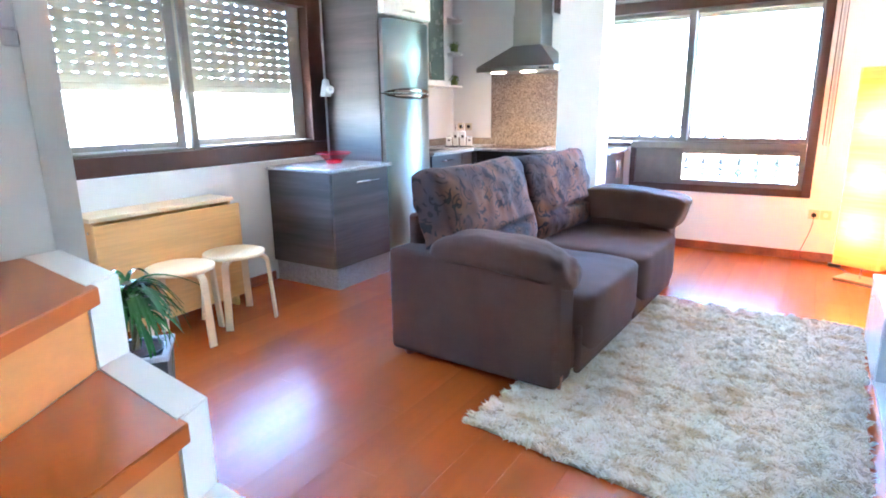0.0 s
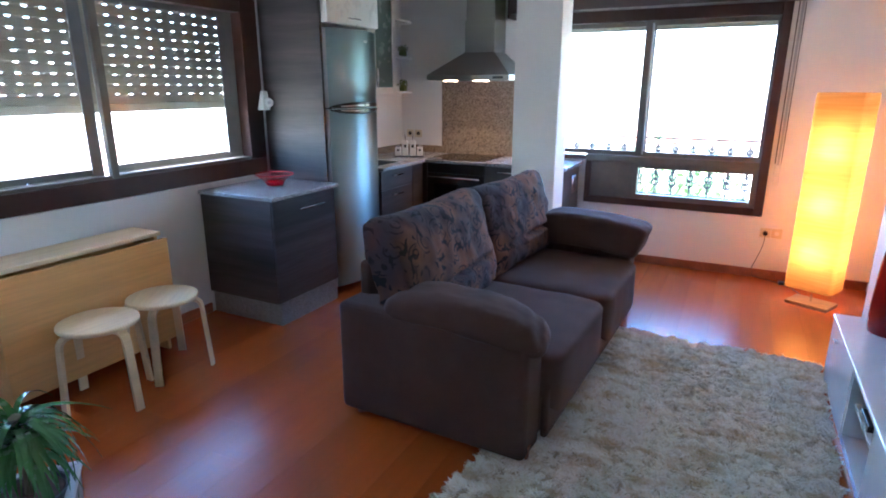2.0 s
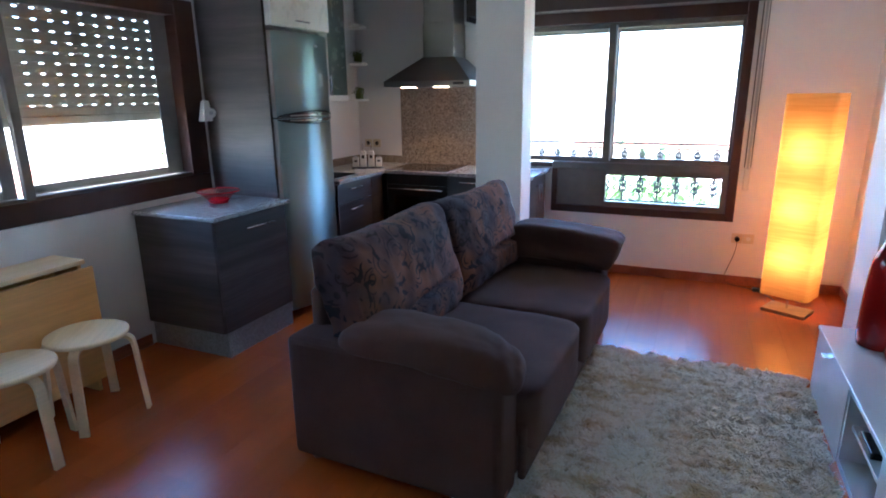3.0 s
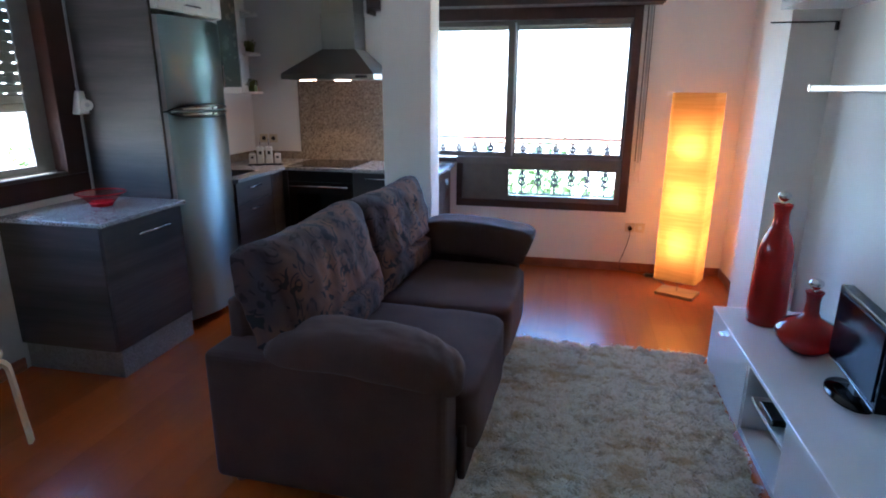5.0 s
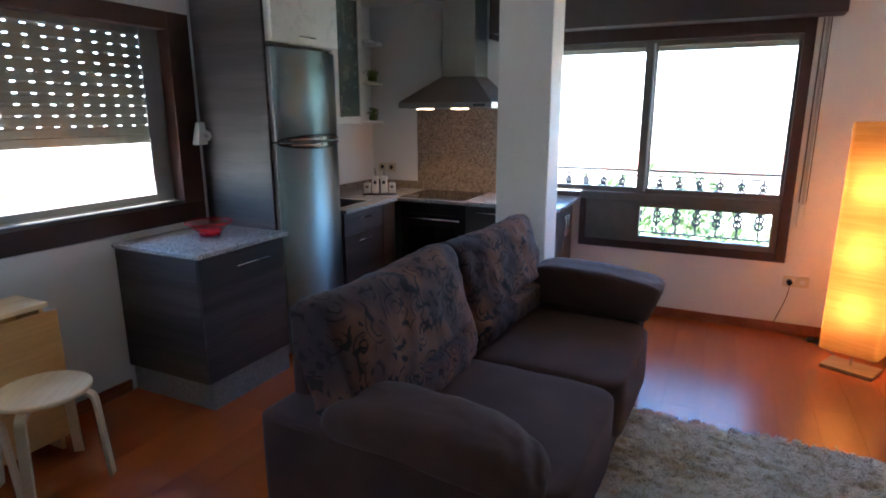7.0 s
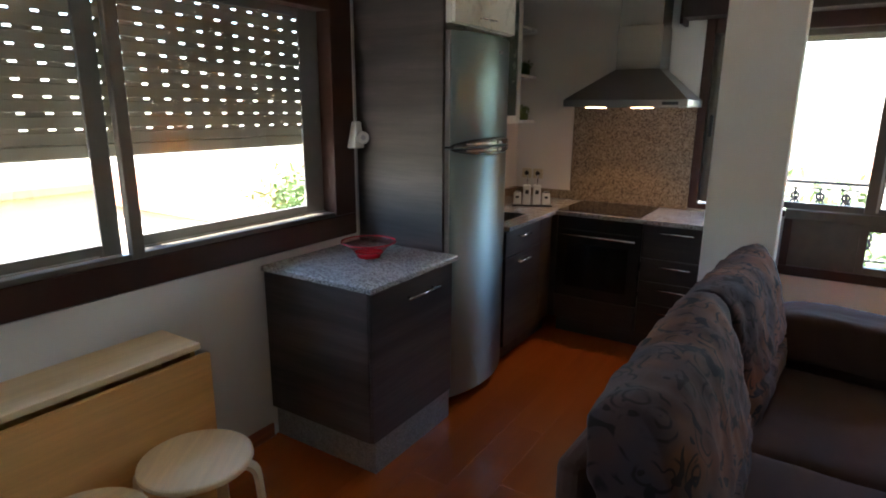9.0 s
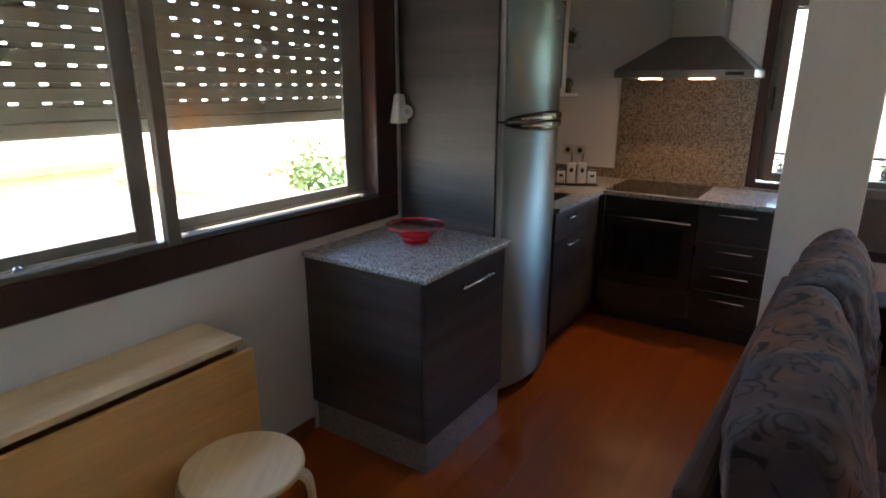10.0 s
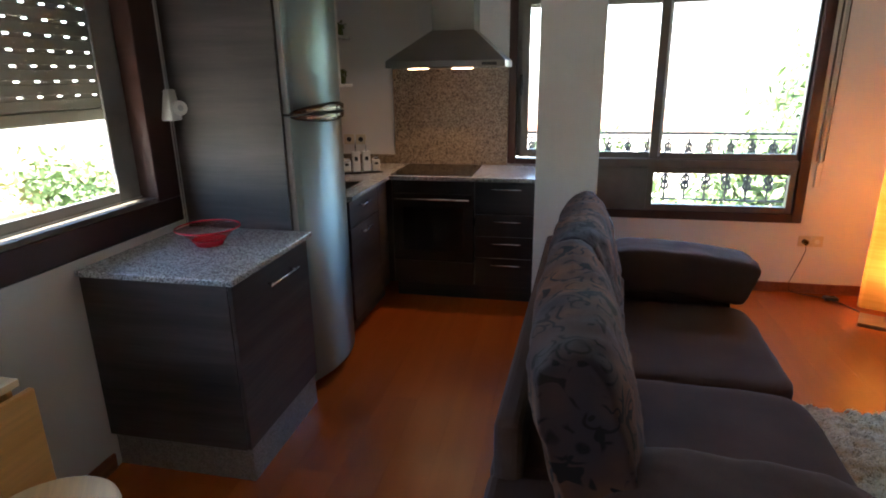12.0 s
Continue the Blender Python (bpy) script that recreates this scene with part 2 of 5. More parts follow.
RISER = grained("riser_wood", (0.68, 0.265, 0.06), (0.74, 0.30, 0.07), 1, 0.4, 50, 2, False, 0.02, 0.15)
BROWN = plain("brown_lacquered_aluminium", (0.05, 0.02, 0.014), 0.35, var=0.12, scale=14, bump=0.03)
SASH = plain("grey_brown_sash", (0.13, 0.115, 0.095), 0.38, var=0.1, scale=14, bump=0.03)
STILE = plain("grey_lacquered_stile", (0.19, 0.19, 0.175), 0.35, var=0.08, scale=14, bump=0.02)
SEAL = plain("pale_window_seal", (0.45, 0.46, 0.46), 0.5, bump=0.0)
SLAT = plain("olive_grey_shutter", (0.36, 0.335, 0.25), 0.55, var=0.06, bump=0.04)
DARKBOX = plain("dark_box_wood", (0.04, 0.022, 0.02), 0.4, var=0.15)
OAK = grained("dark_grey_oak", (0.030, 0.023, 0.021), (0.092, 0.074, 0.067), 1, 0.42, 70, 6)
# The same oak darkened: the shade on the far units is in its colour.
OAKSHADE = grained("shaded_grey_oak", (0.012, 0.009, 0.008), (0.032, 0.023, 0.020), 0, 0.4, 70, 6)
OAKX = grained("dark_grey_oak_x", (0.030, 0.023, 0.021), (0.092, 0.074, 0.067), 0, 0.55, 70, 6)
STONE = granite("grey_granite", (0.48, 0.48, 0.47), (0.15, 0.14, 0.14), (0.32, 0.31, 0.30), 0.2, 200)
STONE3 = granite("grey_granite_plinth", (0.34, 0.33, 0.32), (0.22, 0.21, 0.20), (0.28, 0.27, 0.26), 0.3, 230)
STONE2 = granite("brown_granite", (0.31, 0.26, 0.195), (0.13, 0.10, 0.075), (0.21, 0.17, 0.125), 0.24, 135)
STEEL = plain("fridge_steel", (0.34, 0.44, 0.45), 0.54, 1.0, 0.04, 2, 0.0, 300, (1, 1, 0.15), 0.02, Anisotropic=0.85, Anisotropic_Rotation=0.25)
HOOD = plain("hood_steel", (0.29, 0.28, 0.255), 0.34, 1.0, 0.05, 5, 0.03, 200, (0.1, 0.1, 1))
CHROME = plain("satin_chrome", (0.7, 0.7, 0.72), 0.18, 1.0, 0.03, bump=0.0, rvar=0.03)
BLACK = plain("black_plastic", (0.012, 0.012, 0.013), 0.3, var=0.1, bump=0.0)
BLACKGLASS = plain("black_glass", (0.008, 0.007, 0.007), 0.10, var=0.1, bump=0.0, rvar=0.02, Specular_IOR_Level=0.3)
SCREEN = plain("dark_screen", (0.006, 0.007, 0.011), 0.12, var=0.05, bump=0.0, Specular_IOR_Level=0.06)
CASE = plain("gloss_black_plastic", (0.008, 0.008, 0.009), 0.22, var=0.05, bump=0.0, Specular_IOR_Level=0.18)
OVEN = plain("oven_black", (0.018, 0.016, 0.016), 0.2, var=0.1, bump=0.0)
CREAM = plain("cream_gloss_front", (0.7, 0.7, 0.65), 0.3, var=0.02, bump=0.02)
WHITE = plain("white_gloss_lacquer", (0.74, 0.76, 0.78), 0.14, var=0.015, bump=0.01, rvar=0.03)
WHITEPL = plain("white_plastic", (0.7, 0.7, 0.66), 0.4, var=0.03, bump=0.0)
IVORY = plain("ivory_plastic", (0.62, 0.55, 0.38), 0.4, var=0.03, bump=0.0)
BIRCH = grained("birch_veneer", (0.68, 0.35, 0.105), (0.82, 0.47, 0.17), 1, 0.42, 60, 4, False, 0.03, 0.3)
# Birch made paler: the window's light from above is put into the colour.
BIRCHLIT = grained("window_lit_birch", (0.80, 0.60, 0.34), (0.88, 0.70, 0.44), 1, 0.4, 60, 4, False, 0.03, 0.25)
FABRIC = cloth("taupe_velour", (0.079, 0.042, 0.031))
FIGURED = cloth("figured_velour", (0.050, 0.033, 0.029), True)
RED = plain("red_glaze", (0.36, 0.012, 0.008), 0.13, var=0.15, scale=3, bump=0.01, bscale=20, rvar=0.03)
LEAF = plain("dark_leaf", (0.06, 0.15, 0.04), 0.24, var=0.35, scale=12, bump=0.1)
STEM = plain("plant_stem", (0.2, 0.17, 0.1), 0.8, var=0.2, scale=30, bump=0.3)
SOIL = plain("brown_soil", (0.06, 0.03, 0.02), 0.9, var=0.4, scale=60, bump=0.5)
POT = plain("grey_plastic_pot", (0.04, 0.042, 0.045), 0.4)
JUTE = plain("beige_rug_backing", (0.50, 0.42, 0.29), 0.95, var=0.2, scale=20)
PLANTGREEN = plain("small_plant_green", (0.12, 0.16, 0.03), 0.6, var=0.4, scale=60)
IRON = plain("black_iron", (0.02, 0.02, 0.022), 0.5)
TERRACE = plain("terrace_tile", (0.4, 0.3, 0.22), 0.7, var=0.12)
CLEAR = glass("window_glass", (1, 1, 1), 0.0, 0.04)
SMOKE = plain("frosted_green_glass", (0.10, 0.135, 0.115), 0.25, var=0.06, bump=0.0)
LAMPWOOD = grained("lamp_base_wood", (0.20, 0.11, 0.05), (0.28, 0.16, 0.075), 0, 0.45)


def rug_wool():
    n = Nodes("cream_wool")
    gi = n.add("ShaderNodeNewGeometry")
    c = n.ramp(gi.outputs["Random Per Island"], [(0.0, (0.74, 0.66, 0.50)), (0.3, (0.86, 0.81, 0.68)), (1.0, (0.92, 0.89, 0.81))])
    patch = n.noise(n.coords((0.45, 1.0, 1.0)), 13.0, 3, 0.6)
    c = n.mix(0.85, c, n.ramp(patch, [(0.36, (0.70, 0.57, 0.37)), (0.50, (1.0, 1.0, 1.0))]), "MULTIPLY")
    n.set(Base_Color=c, Roughness=0.95)
    return n.m


def lamp_paper():
    """Ribbed paper that lets the bulbs' light through."""
    m = bpy.data.materials.new("lamp_paper")
    m.use_nodes = True
    t = m.node_tree
    t.nodes.remove(t.nodes["Principled BSDF"])
    out = t.nodes["Material Output"]
    tl, df, mx = (t.nodes.new(k) for k in ("ShaderNodeBsdfTranslucent", "ShaderNodeBsdfDiffuse", "ShaderNodeMixShader"))
    tc, mp, nz, rp = (t.nodes.new(k) for k in ("ShaderNodeTexCoord", "ShaderNodeMapping", "ShaderNodeTexNoise", "ShaderNodeValToRGB"))
    mp.inputs["Scale"].default_value = (1, 1, 22)
    nz.inputs["Scale"].default_value = 3.0
    t.links.new(tc.outputs["Object"], mp.inputs[0])
    t.links.new(mp.outputs[0], nz.inputs["Vector"])
    t.links.new(nz.outputs[0], rp.inputs[0])
    rp.color_ramp.elements[0].position, rp.color_ramp.elements[0].color = 0.3, (0.50, 0.285, 0.085, 1)
    rp.color_ramp.elements[1].position, rp.color_ramp.elements[1].color = 0.7, (0.58, 0.35, 0.12, 1)
    t.links.new(rp.outputs[0], tl.inputs[0])
    t.links.new(rp.outputs[0], df.inputs[0])
    mx.inputs[0].default_value = 0.45
    t.links.new(tl.outputs[0], mx.inputs[1])
    t.links.new(df.outputs[0], mx.inputs[2])
    t.links.new(mx.outputs[0], out.inputs[0])
    return m


def glowing(name, col, strength):
    n = Nodes(name)
    n.set(Base_Color=col, Emission_Color=col, Emission_Strength=strength)
    return n.m


WOOL, PAPER = rug_wool(), lamp_paper()
REDGLASS = glass("thin_red_glass", (1.0, 0.72, 0.71), 0.02, 0.05)
REDSOLID = plain("thick_red_glass", (0.58, 0.02, 0.035), 0.06, var=0.1, bump=0.0, rvar=0.02, Transmission_Weight=0.15)
BULB = glowing("lamp_bulb", (1.0, 0.55, 0.2), 8.0)
HALOGEN = glowing("halogen_disc", (1.0, 0.55, 0.28), 1.5)

# ---------- structure ----------
XW, XE, YS, YN, ZC = -4.07, 0.30, 1.70, 8.08, 2.55
WT = 0.28


def wall(name, rows, mat=None):
    return single(name, boxes(*rows), mat or PLASTER, kind="structure")


single("floor", boxes((XW - WT, XE + WT, YS - WT, YN, -0.2, -0.012)), SOIL, kind="structure")
ceiling = single("ceiling", boxes((XW - WT, XE + WT, YS - WT, YN + WT, ZC, ZC + 0.2)), CEIL, kind="structure")
W1Y0, W1Y1, W1Z0, W1Z1 = 3.35, 5.98, 0.935, 2.2
wall("wall_west", [(XW - WT, XW, YS - WT, W1Y0, 0, ZC), (XW - WT, XW, W1Y1, YN, 0, ZC), (XW - WT, XW, W1Y0, W1Y1, 0, W1Z0), (XW - WT, XW, W1Y0, W1Y1, W1Z1, ZC)])
W2X0, W2XM, W2X1, W2Z0, W2ZM, W2Z1 = -2.66, -2.05, -0.54, 0.545, 0.945, 2.3
wall("wall_north", [(XW - WT, W2X0, YN, YN + WT, 0, ZC), (W2X1, XE + WT, YN, YN + WT, 0, ZC), (W2X0, W2X1, YN, YN + WT, 0, W2Z0),
                    (W2X0, W2XM, YN, YN + WT, W2Z0, W2ZM), (W2X0, W2X1, YN, YN + WT, W2Z1, ZC)])
wall("wall_east", [(XE, XE + WT, YS, YN, 0, ZC)])
wall("wall_south", [(XW, XE, YS - WT, YS, 0, ZC)])
NIB = 6.87
wall("wall_nib", [(0.065, XE, 6.46, NIB, 0, ZC)])
single("pillar", boxes((-2.40, -2.04, 7.0, 7.27, 0, ZC), bevel=0.006), PLASTER, kind="structure")


# skirting boards
bb = [(W2XM - 0.01, XE, YN - 0.014, YN, 0, 0.075), (XE - 0.014, XE, NIB, YN - 0.014, 0, 0.075), (0.051, 0.065, 6.46, NIB + 0.014, 0, 0.075),
      (0.065, XE - 0.014, NIB, NIB + 0.014, 0, 0.075), (XW, XW + 0.014, 3.06, 5.33, 0, 0.075), (XE - 0.014, XE, 1.7, 3.0, 0, 0.075)]
single("baseboard", boxes(*bb, bevel=0.003), SKIRT, kind="structure")


# ---------- windows ----------
def slot_slat(bm, x, y0, y1, z, h, shift, pitch=0.083, slot=0.028):
    """One shutter slat whose lower web is pierced by slots."""
    box(bm, x - 0.009, x, y0, y1, z + 0.012, z + h - 0.0015, bevel=0.003)
    box(bm, x - 0.006, x - 0.002, y0, y1, z - 0.002, z + 0.005)
    y = y0
    k = math.ceil((y0 - shift) / pitch)
    while True:
        c = shift + k * pitch
        e = min(c - slot / 2, y1)
        if e > y:
            box(bm, x - 0.006, x - 0.002, y, e, z + 0.005, z + 0.012)
        y = c + slot / 2
        k += 1
        if y >= y1:
            break


def frame_bars(x0, x1, y0, y1, z0, z1, w, axis="y"):
    """A rectangle of four bars of width w, in the plane across the other axis."""
    if axis == "y":
        return [(x0, x1, y0, y0 + w, z0, z1), (x0, x1, y1 - w, y1, z0, z1), (x0, x1, y0 + w, y1 - w, z0, z0 + w), (x0, x1, y0 + w, y1 - w, z1 - w, z1)]
    return [(x0, x0 + w, y0, y1, z0, z1), (x1 - w, x1, y0, y1, z0, z1), (x0 + w, x1 - w, y0, y1, z0, z0 + w), (x0 + w, x1 - w, y0, y1, z1 - w, z1)]


def west_window():
    w = thing("window_1", (XW, W1Y0, W1Z0), kind="structure")
    w["label"] = "wide brown sliding window with a partly lowered perforated shutter"
    xf, xb = XW + 0.02, XW - 0.1
    part("window_frame", boxes((xb, xf, W1Y0 - 0.02, W1Y0 + 0.12, 1.062, W1Z1), (xb, xf, 5.832, 5.992, 1.062, W1Z1), (xb, xf, W1Y0 - 0.02, 5.992, 0.944, 1.061), (xb, xf, W1Y0 + 0.1205, 5.8315, W1Z1 - 0.1, W1Z1), bevel=0.004), BROWN, w)
    part("mullion", boxes((XW - 0.02, XW + 0.017, 4.718, 4.768, 1.0615, W1Z1 - 0.1005), bevel=0.005, seg=2), SASH, w)
    part("sill_rail", boxes((XW - 0.034, XW + 0.014, W1Y0 + 0.122, 4.7175, 1.0615, 1.083), (XW - 0.062, XW + 0.014, 4.7685, 5.831, 1.0615, 1.083), bevel=0.003), SASH, w)
    # the two sliding sashes, the outer one set back
    s1 = part("sash", boxes((XW - 0.056, XW - 0.043, 3.47, 3.53, 1.03, 2.12), (XW - 0.056, XW - 0.043, 4.640, 4.712, 1.03, 2.12), (XW - 0.056, XW - 0.043, 3.53, 4.640, 1.03, 1.128), (XW - 0.056, XW - 0.043, 3.53, 4.640, 2.06, 2.12), bevel=0.003), STILE, w)
    part("pane", boxes((XW - 0.052, XW - 0.047, 3.531, 4.639, 1.129, 2.059)), CLEAR, s1).visible_shadow = False
    s2 = part("sash", boxes((XW - 0.084, XW - 0.071, 4.756, 4.81, 1.03, 2.12), (XW - 0.084, XW - 0.071, 5.705, 5.852, 1.03, 2.12), (XW - 0.084, XW - 0.071, 4.81, 5.705, 1.03, 1.132), (XW - 0.084, XW - 0.071, 4.81, 5.705, 2.06, 2.12), bevel=0.003), STILE, w)
    part("pane", boxes((XW - 0.080, XW - 0.075, 4.811, 5.704, 1.133, 2.059)), CLEAR, s2).visible_shadow = False
    part("guide_rail", boxes((XW - 0.19, XW - 0.13, 5.93, 5.979, W1Z0 + 0.001, W1Z1 - 0.001), bevel=0.002), SASH, w)
    part("seal", boxes((XW - 0.084, XW - 0.070, 5.853, 5.866, 1.09, 2.1), (XW - 0.034, XW - 0.03, 3.54, 4.62, 1.086, 1.091), (XW - 0.0635, XW - 0.060, 4.80, 5.83, 1.086, 1.091), bevel=0.001), SEAL, w)
    part("sash_lock", lathe([(0.014, 0), (0.014, 0.008), (0.008, 0.013)], 16, (XW - 0.03, 4.28, 1.084)), CHROME, w)
    sh = thing("roller_shutter", (XW - 0.17, 3.35, 1.42), "olive-grey slatted roller shutter lowered two thirds, with light slots", "roller shutter")
    part("end_bar", boxes((XW - 0.168, XW - 0.152, W1Y0 + 0.02, W1Y1 - 0.02, 1.438, 1.489), bevel=0.004), SLAT, sh)
    for k in range(13):
        z = 1.487 + 0.057 * k - 0.007 * (k > 0)
        bm = bmesh.new()
        if k == 0:
            box(bm, XW - 0.164, XW - 0.155, W1Y0 + 0.02, W1Y1 - 0.02, z + 0.004, z + 0.048, bevel=0.003)
            box(bm, XW - 0.162, XW - 0.158, W1Y0 + 0.02, W1Y1 - 0.02, z - 0.002, z + 0.004)
        else:
            slot_slat(bm, XW - 0.155, W1Y0 + 0.02, W1Y1 - 0.02, z, 0.057, 4.398, 0.091, 0.027)
        part("slat", bm, SLAT, sh)
    # strap and its winder on the side of the frame
    st = thing("shutter_strap", (-4.03, 5.93, 1.3), "grey shutter strap with a white winder cap beside the window", "shutter strap")
    part("strap", sweep([(-4.035, 5.985, 2.35), (-4.035, 5.988, 1.60), (-4.03, 5.988, 1.5)], 0.014, 0.002, (0, 1, 0)), SEAL, st)
    part("strap_lower", sweep([(-4.03, 5.985, 1.5), (-4.035, 5.992, 0.906)], 0.01, 0.002, (0, 1, 0)), SEAL, st)
    bm = boxes((-4.048, -4.018, 5.965, 6.018, 1.42, 1.56), bevel=0.008, seg=2)
    for v in bm.verts:
        v.co.y -= 0.04 * (1.56 - v.co.z) / 0.14 * (1 if v.co.y < 5.99 else 0.3)
        v.co.x += 0.03 * (1.56 - v.co.z) / 0.14 * (v.co.x > -4.03)
    part("winder_cap", bm, WHITEPL, st)
    c0, out = Vector((-3.990, 5.990, 1.475)), Vector((0.80, -0.45, 0.1))
    bm = bmesh.new()
    cyl(bm, c0 - out * 0.02, c0 + out * 0.012, 0.036, 0.033, 32)
    d = part("winder_disc", bm, WHITEPL, st)
    bm = bmesh.new()
    cyl(bm, c0 + out * 0.0122, c0 + out * 0.016, 0.014, 0.012, 24)
    part("hub", bm, SEAL, d)


def north_window():
    w = thing("window_2", (W2X0, YN, W2Z0), kind="structure")
    w["label"] = "brown sliding window with a fixed lower light, reaching over the worktop"
    y0, y1 = YN - 0.02, YN + 0.08
    part("window_frame", boxes(
        (W2X0 - 0.01, W2X0 + 0.05, y0, y1, W2ZM - 0.01, W2Z1), (W2X1 - 0.06, W2X1 + 0.01, y0, y1, W2Z0 - 0.01, W2Z1),
        (W2X0 + 0.05, W2XM, y0, y1, W2ZM - 0.01, W2ZM + 0.03),
        (W2XM, W2X1 - 0.06, y0, y1, W2Z0 - 0.01, W2Z0 + 0.055), (W2X0 + 0.05, W2X1 - 0.06, y0, y1, 2.14, W2Z1),
        (W2XM, W2XM + 0.05, y0 + 0.002, y1, W2Z0 + 0.055, W2ZM - 0.02), bevel=0.004), BROWN, w)
    part("transom", boxes((W2XM + 0.001, W2X1 - 0.061, YN - 0.012, YN + 0.07, W2ZM - 0.02, W2ZM + 0.042), bevel=0.003), SASH, w)
    # blind panel and lower light
    part("blind_panel", boxes((W2XM + 0.05, -1.618, YN + 0.01, YN + 0.03, W2Z0 + 0.055, W2ZM - 0.02)), SASH, w)
    part("lower_frame", boxes(*frame_bars(-1.618, W2X1 - 0.06, YN + 0.0, YN + 0.05, W2Z0 + 0.055, W2ZM - 0.02, 0.045, "x"), bevel=0.003), SASH, w)
    part("lower_pane", boxes((-1.61, W2X1 - 0.09, YN + 0.02, YN + 0.026, W2Z0 + 0.09, W2ZM - 0.05)), CLEAR, w).visible_shadow = False
    for x0, x1, dy, wl, wr in ((-2.61, -1.53, 0.045, 0.05, 0.07), (-1.618, -0.60, 0.012, 0.075, 0.022)):
        y2, y3, z2 = YN + dy, YN + dy + 0.028, W2ZM + 0.04
        s = part("sash", boxes((x0, x0 + wl, y2, y3, z2, 2.14), (x1 - wr, x1, y2, y3, z2, 2.14), (x0 + wl, x1 - wr, y2, y3, z2, z2 + 0.045), (x0 + wl, x1 - wr, y2, y3, 2.10, 2.14), bevel=0.003), SASH, w)
        part("pane", boxes((x0 + wl - 0.01, x1 - wr + 0.01, YN + dy + 0.01, YN + dy + 0.016, W2ZM + 0.07, 2.11)), CLEAR, s).visible_shadow = False
    s = part("sash", boxes(*frame_bars(-2.58, -2.33, YN + 0.012, YN + 0.04, W2ZM + 0.04, 2.14, 0.06, "x"), bevel=0.003), SASH, w)
    part("seal", boxes((-1.560, -1.545, YN + 0.002, YN + 0.010, W2ZM + 0.06, 2.12), bevel=0.001), SEAL, w)
    part("sash_handle", boxes((-2.585, -2.565, YN - 0.03, YN + 0.012, 1.45, 1.6), bevel=0.006), BLACK, w)
    part("shutter_edge", boxes((W2X0 + 0.05, W2X1 - 0.06, YN + 0.12, YN + 0.135, 2.07, 2.3), bevel=0.003), SLAT, w)
    b = thing("shutter_box", (-1.5, YN, 2.23), "dark-stained wooden roller shutter box above the window", "shutter box")
    part("box_front", boxes((-2.79, -0.39, YN - 0.20, YN - 0.18, 2.235, ZC - 0.004), bevel=0.003), DARKBOX, b)
    part("box_floor", boxes((-2.79, -0.39, YN - 0.18, YN - 0.001, 2.235, 2.253)), DARKBOX, b)
    part("box_end", boxes((-2.812, -2.7905, YN - 0.20, YN - 0.001, 2.195, ZC - 0.004), bevel=0.002), DARKBOX, b)
    part("box_end", boxes((-0.408, -0.39, YN - 0.18, YN - 0.001, 2.253, ZC - 0.004)), DARKBOX, b)
    st = thing("shutter_strap", (-0.47, YN, 0.8), "pale shutter strap in a wall channel beside the window", "shutter strap")
    part("channel", boxes((-0.497, -0.489, YN - 0.016, YN - 0.001, 0.985, 2.23), (-0.452, -0.447, YN - 0.012, YN - 0.001, 0.985, 2.23), bevel=0.002), SASH, st)
    part("strap", sweep([(-0.47, YN - 0.02, 2.235), (-0.47, YN - 0.02, 1.5), (-0.47, YN - 0.015, 0.86)], 0.016, 0.003, (1, 0, 0)), SEAL, st)
    part("winder_plate", boxes((-0.49, -0.45, YN - 0.018, YN, 0.80, 0.98), bevel=0.005, seg=2), WHITEPL, st)


west_window()
north_window()


# ---------- stairs ----------
RISE = 1.0 / 6
NOSE = [((-0.52, 2.30), (-0.92, 1.86), 1), ((-0.66, 2.50), (-0.97, 1.86), 2), ((-0.84, 2.68), (-1.01, 1.86), 3), ((-1.07, 2.76), (-1.05, 1.86), 4),
        ((-1.368, 2.779), (-1.115, 1.88), 5), ((-1.673, 2.817), (-1.18, 2.0), 6), ((-2.03, 2.86), (-2.03, 2.0), 7)]
OUT = {4: (-1.03, 2.835), 5: (-1.39, 2.855), 6: (-1.70, 2.895), 7: (-2.03, 2.94)}


def prism(bm, pts, z0, z1):
    lo = [bm.verts.new((x, y, z0)) for x, y in pts]
    hi = [bm.verts.new((x, y, z1)) for x, y in pts]
    n = len(pts)
    for i in range(n):
        bm.faces.new((lo[i], lo[(i + 1) % n], hi[(i + 1) % n], hi[i]))
    bm.faces.new(list(reversed(lo)))
    bm.faces.new(hi)


def stairs():
    s = thing("staircase", (-1.6, 2.4, 0), kind="structure")
    for (a, b, k), (c, d, _) in zip(NOSE, NOSE[1:]):
        z = RISE * k
        out = (Vector(b) - Vector(a)).normalized()
        nrm = Vector((-out.y, out.x)) * 0.025
        bm = bmesh.new()
        prism(bm, [(a[0] + nrm.x, a[1] + nrm.y), (b[0] + nrm.x, b[1] + nrm.y), d, c], z - 0.035, z)
        bmesh.ops.bevel(bm, geom=bm.edges[:], offset=0.002, segments=2, affect="EDGES")
        part("tread", bm, TREAD, s)
        bm = bmesh.new()
        prism(bm, [a, b, d, c], z - RISE, z - 0.036)
        part("riser", bm, RISER, s)
        if k >= 4:
            bm = bmesh.new()
            prism(bm, [(c[0], c[1] - 0.004), (a[0] + nrm.x * 0.3, a[1] - 0.004), OUT[k], OUT[k + 1]], 0, z + 0.003)
            bmesh.ops.bevel(bm, geom=bm.edges[:], offset=0.004, segments=2, affect="EDGES")
            part("string_wall", bm, PLASTER, s)


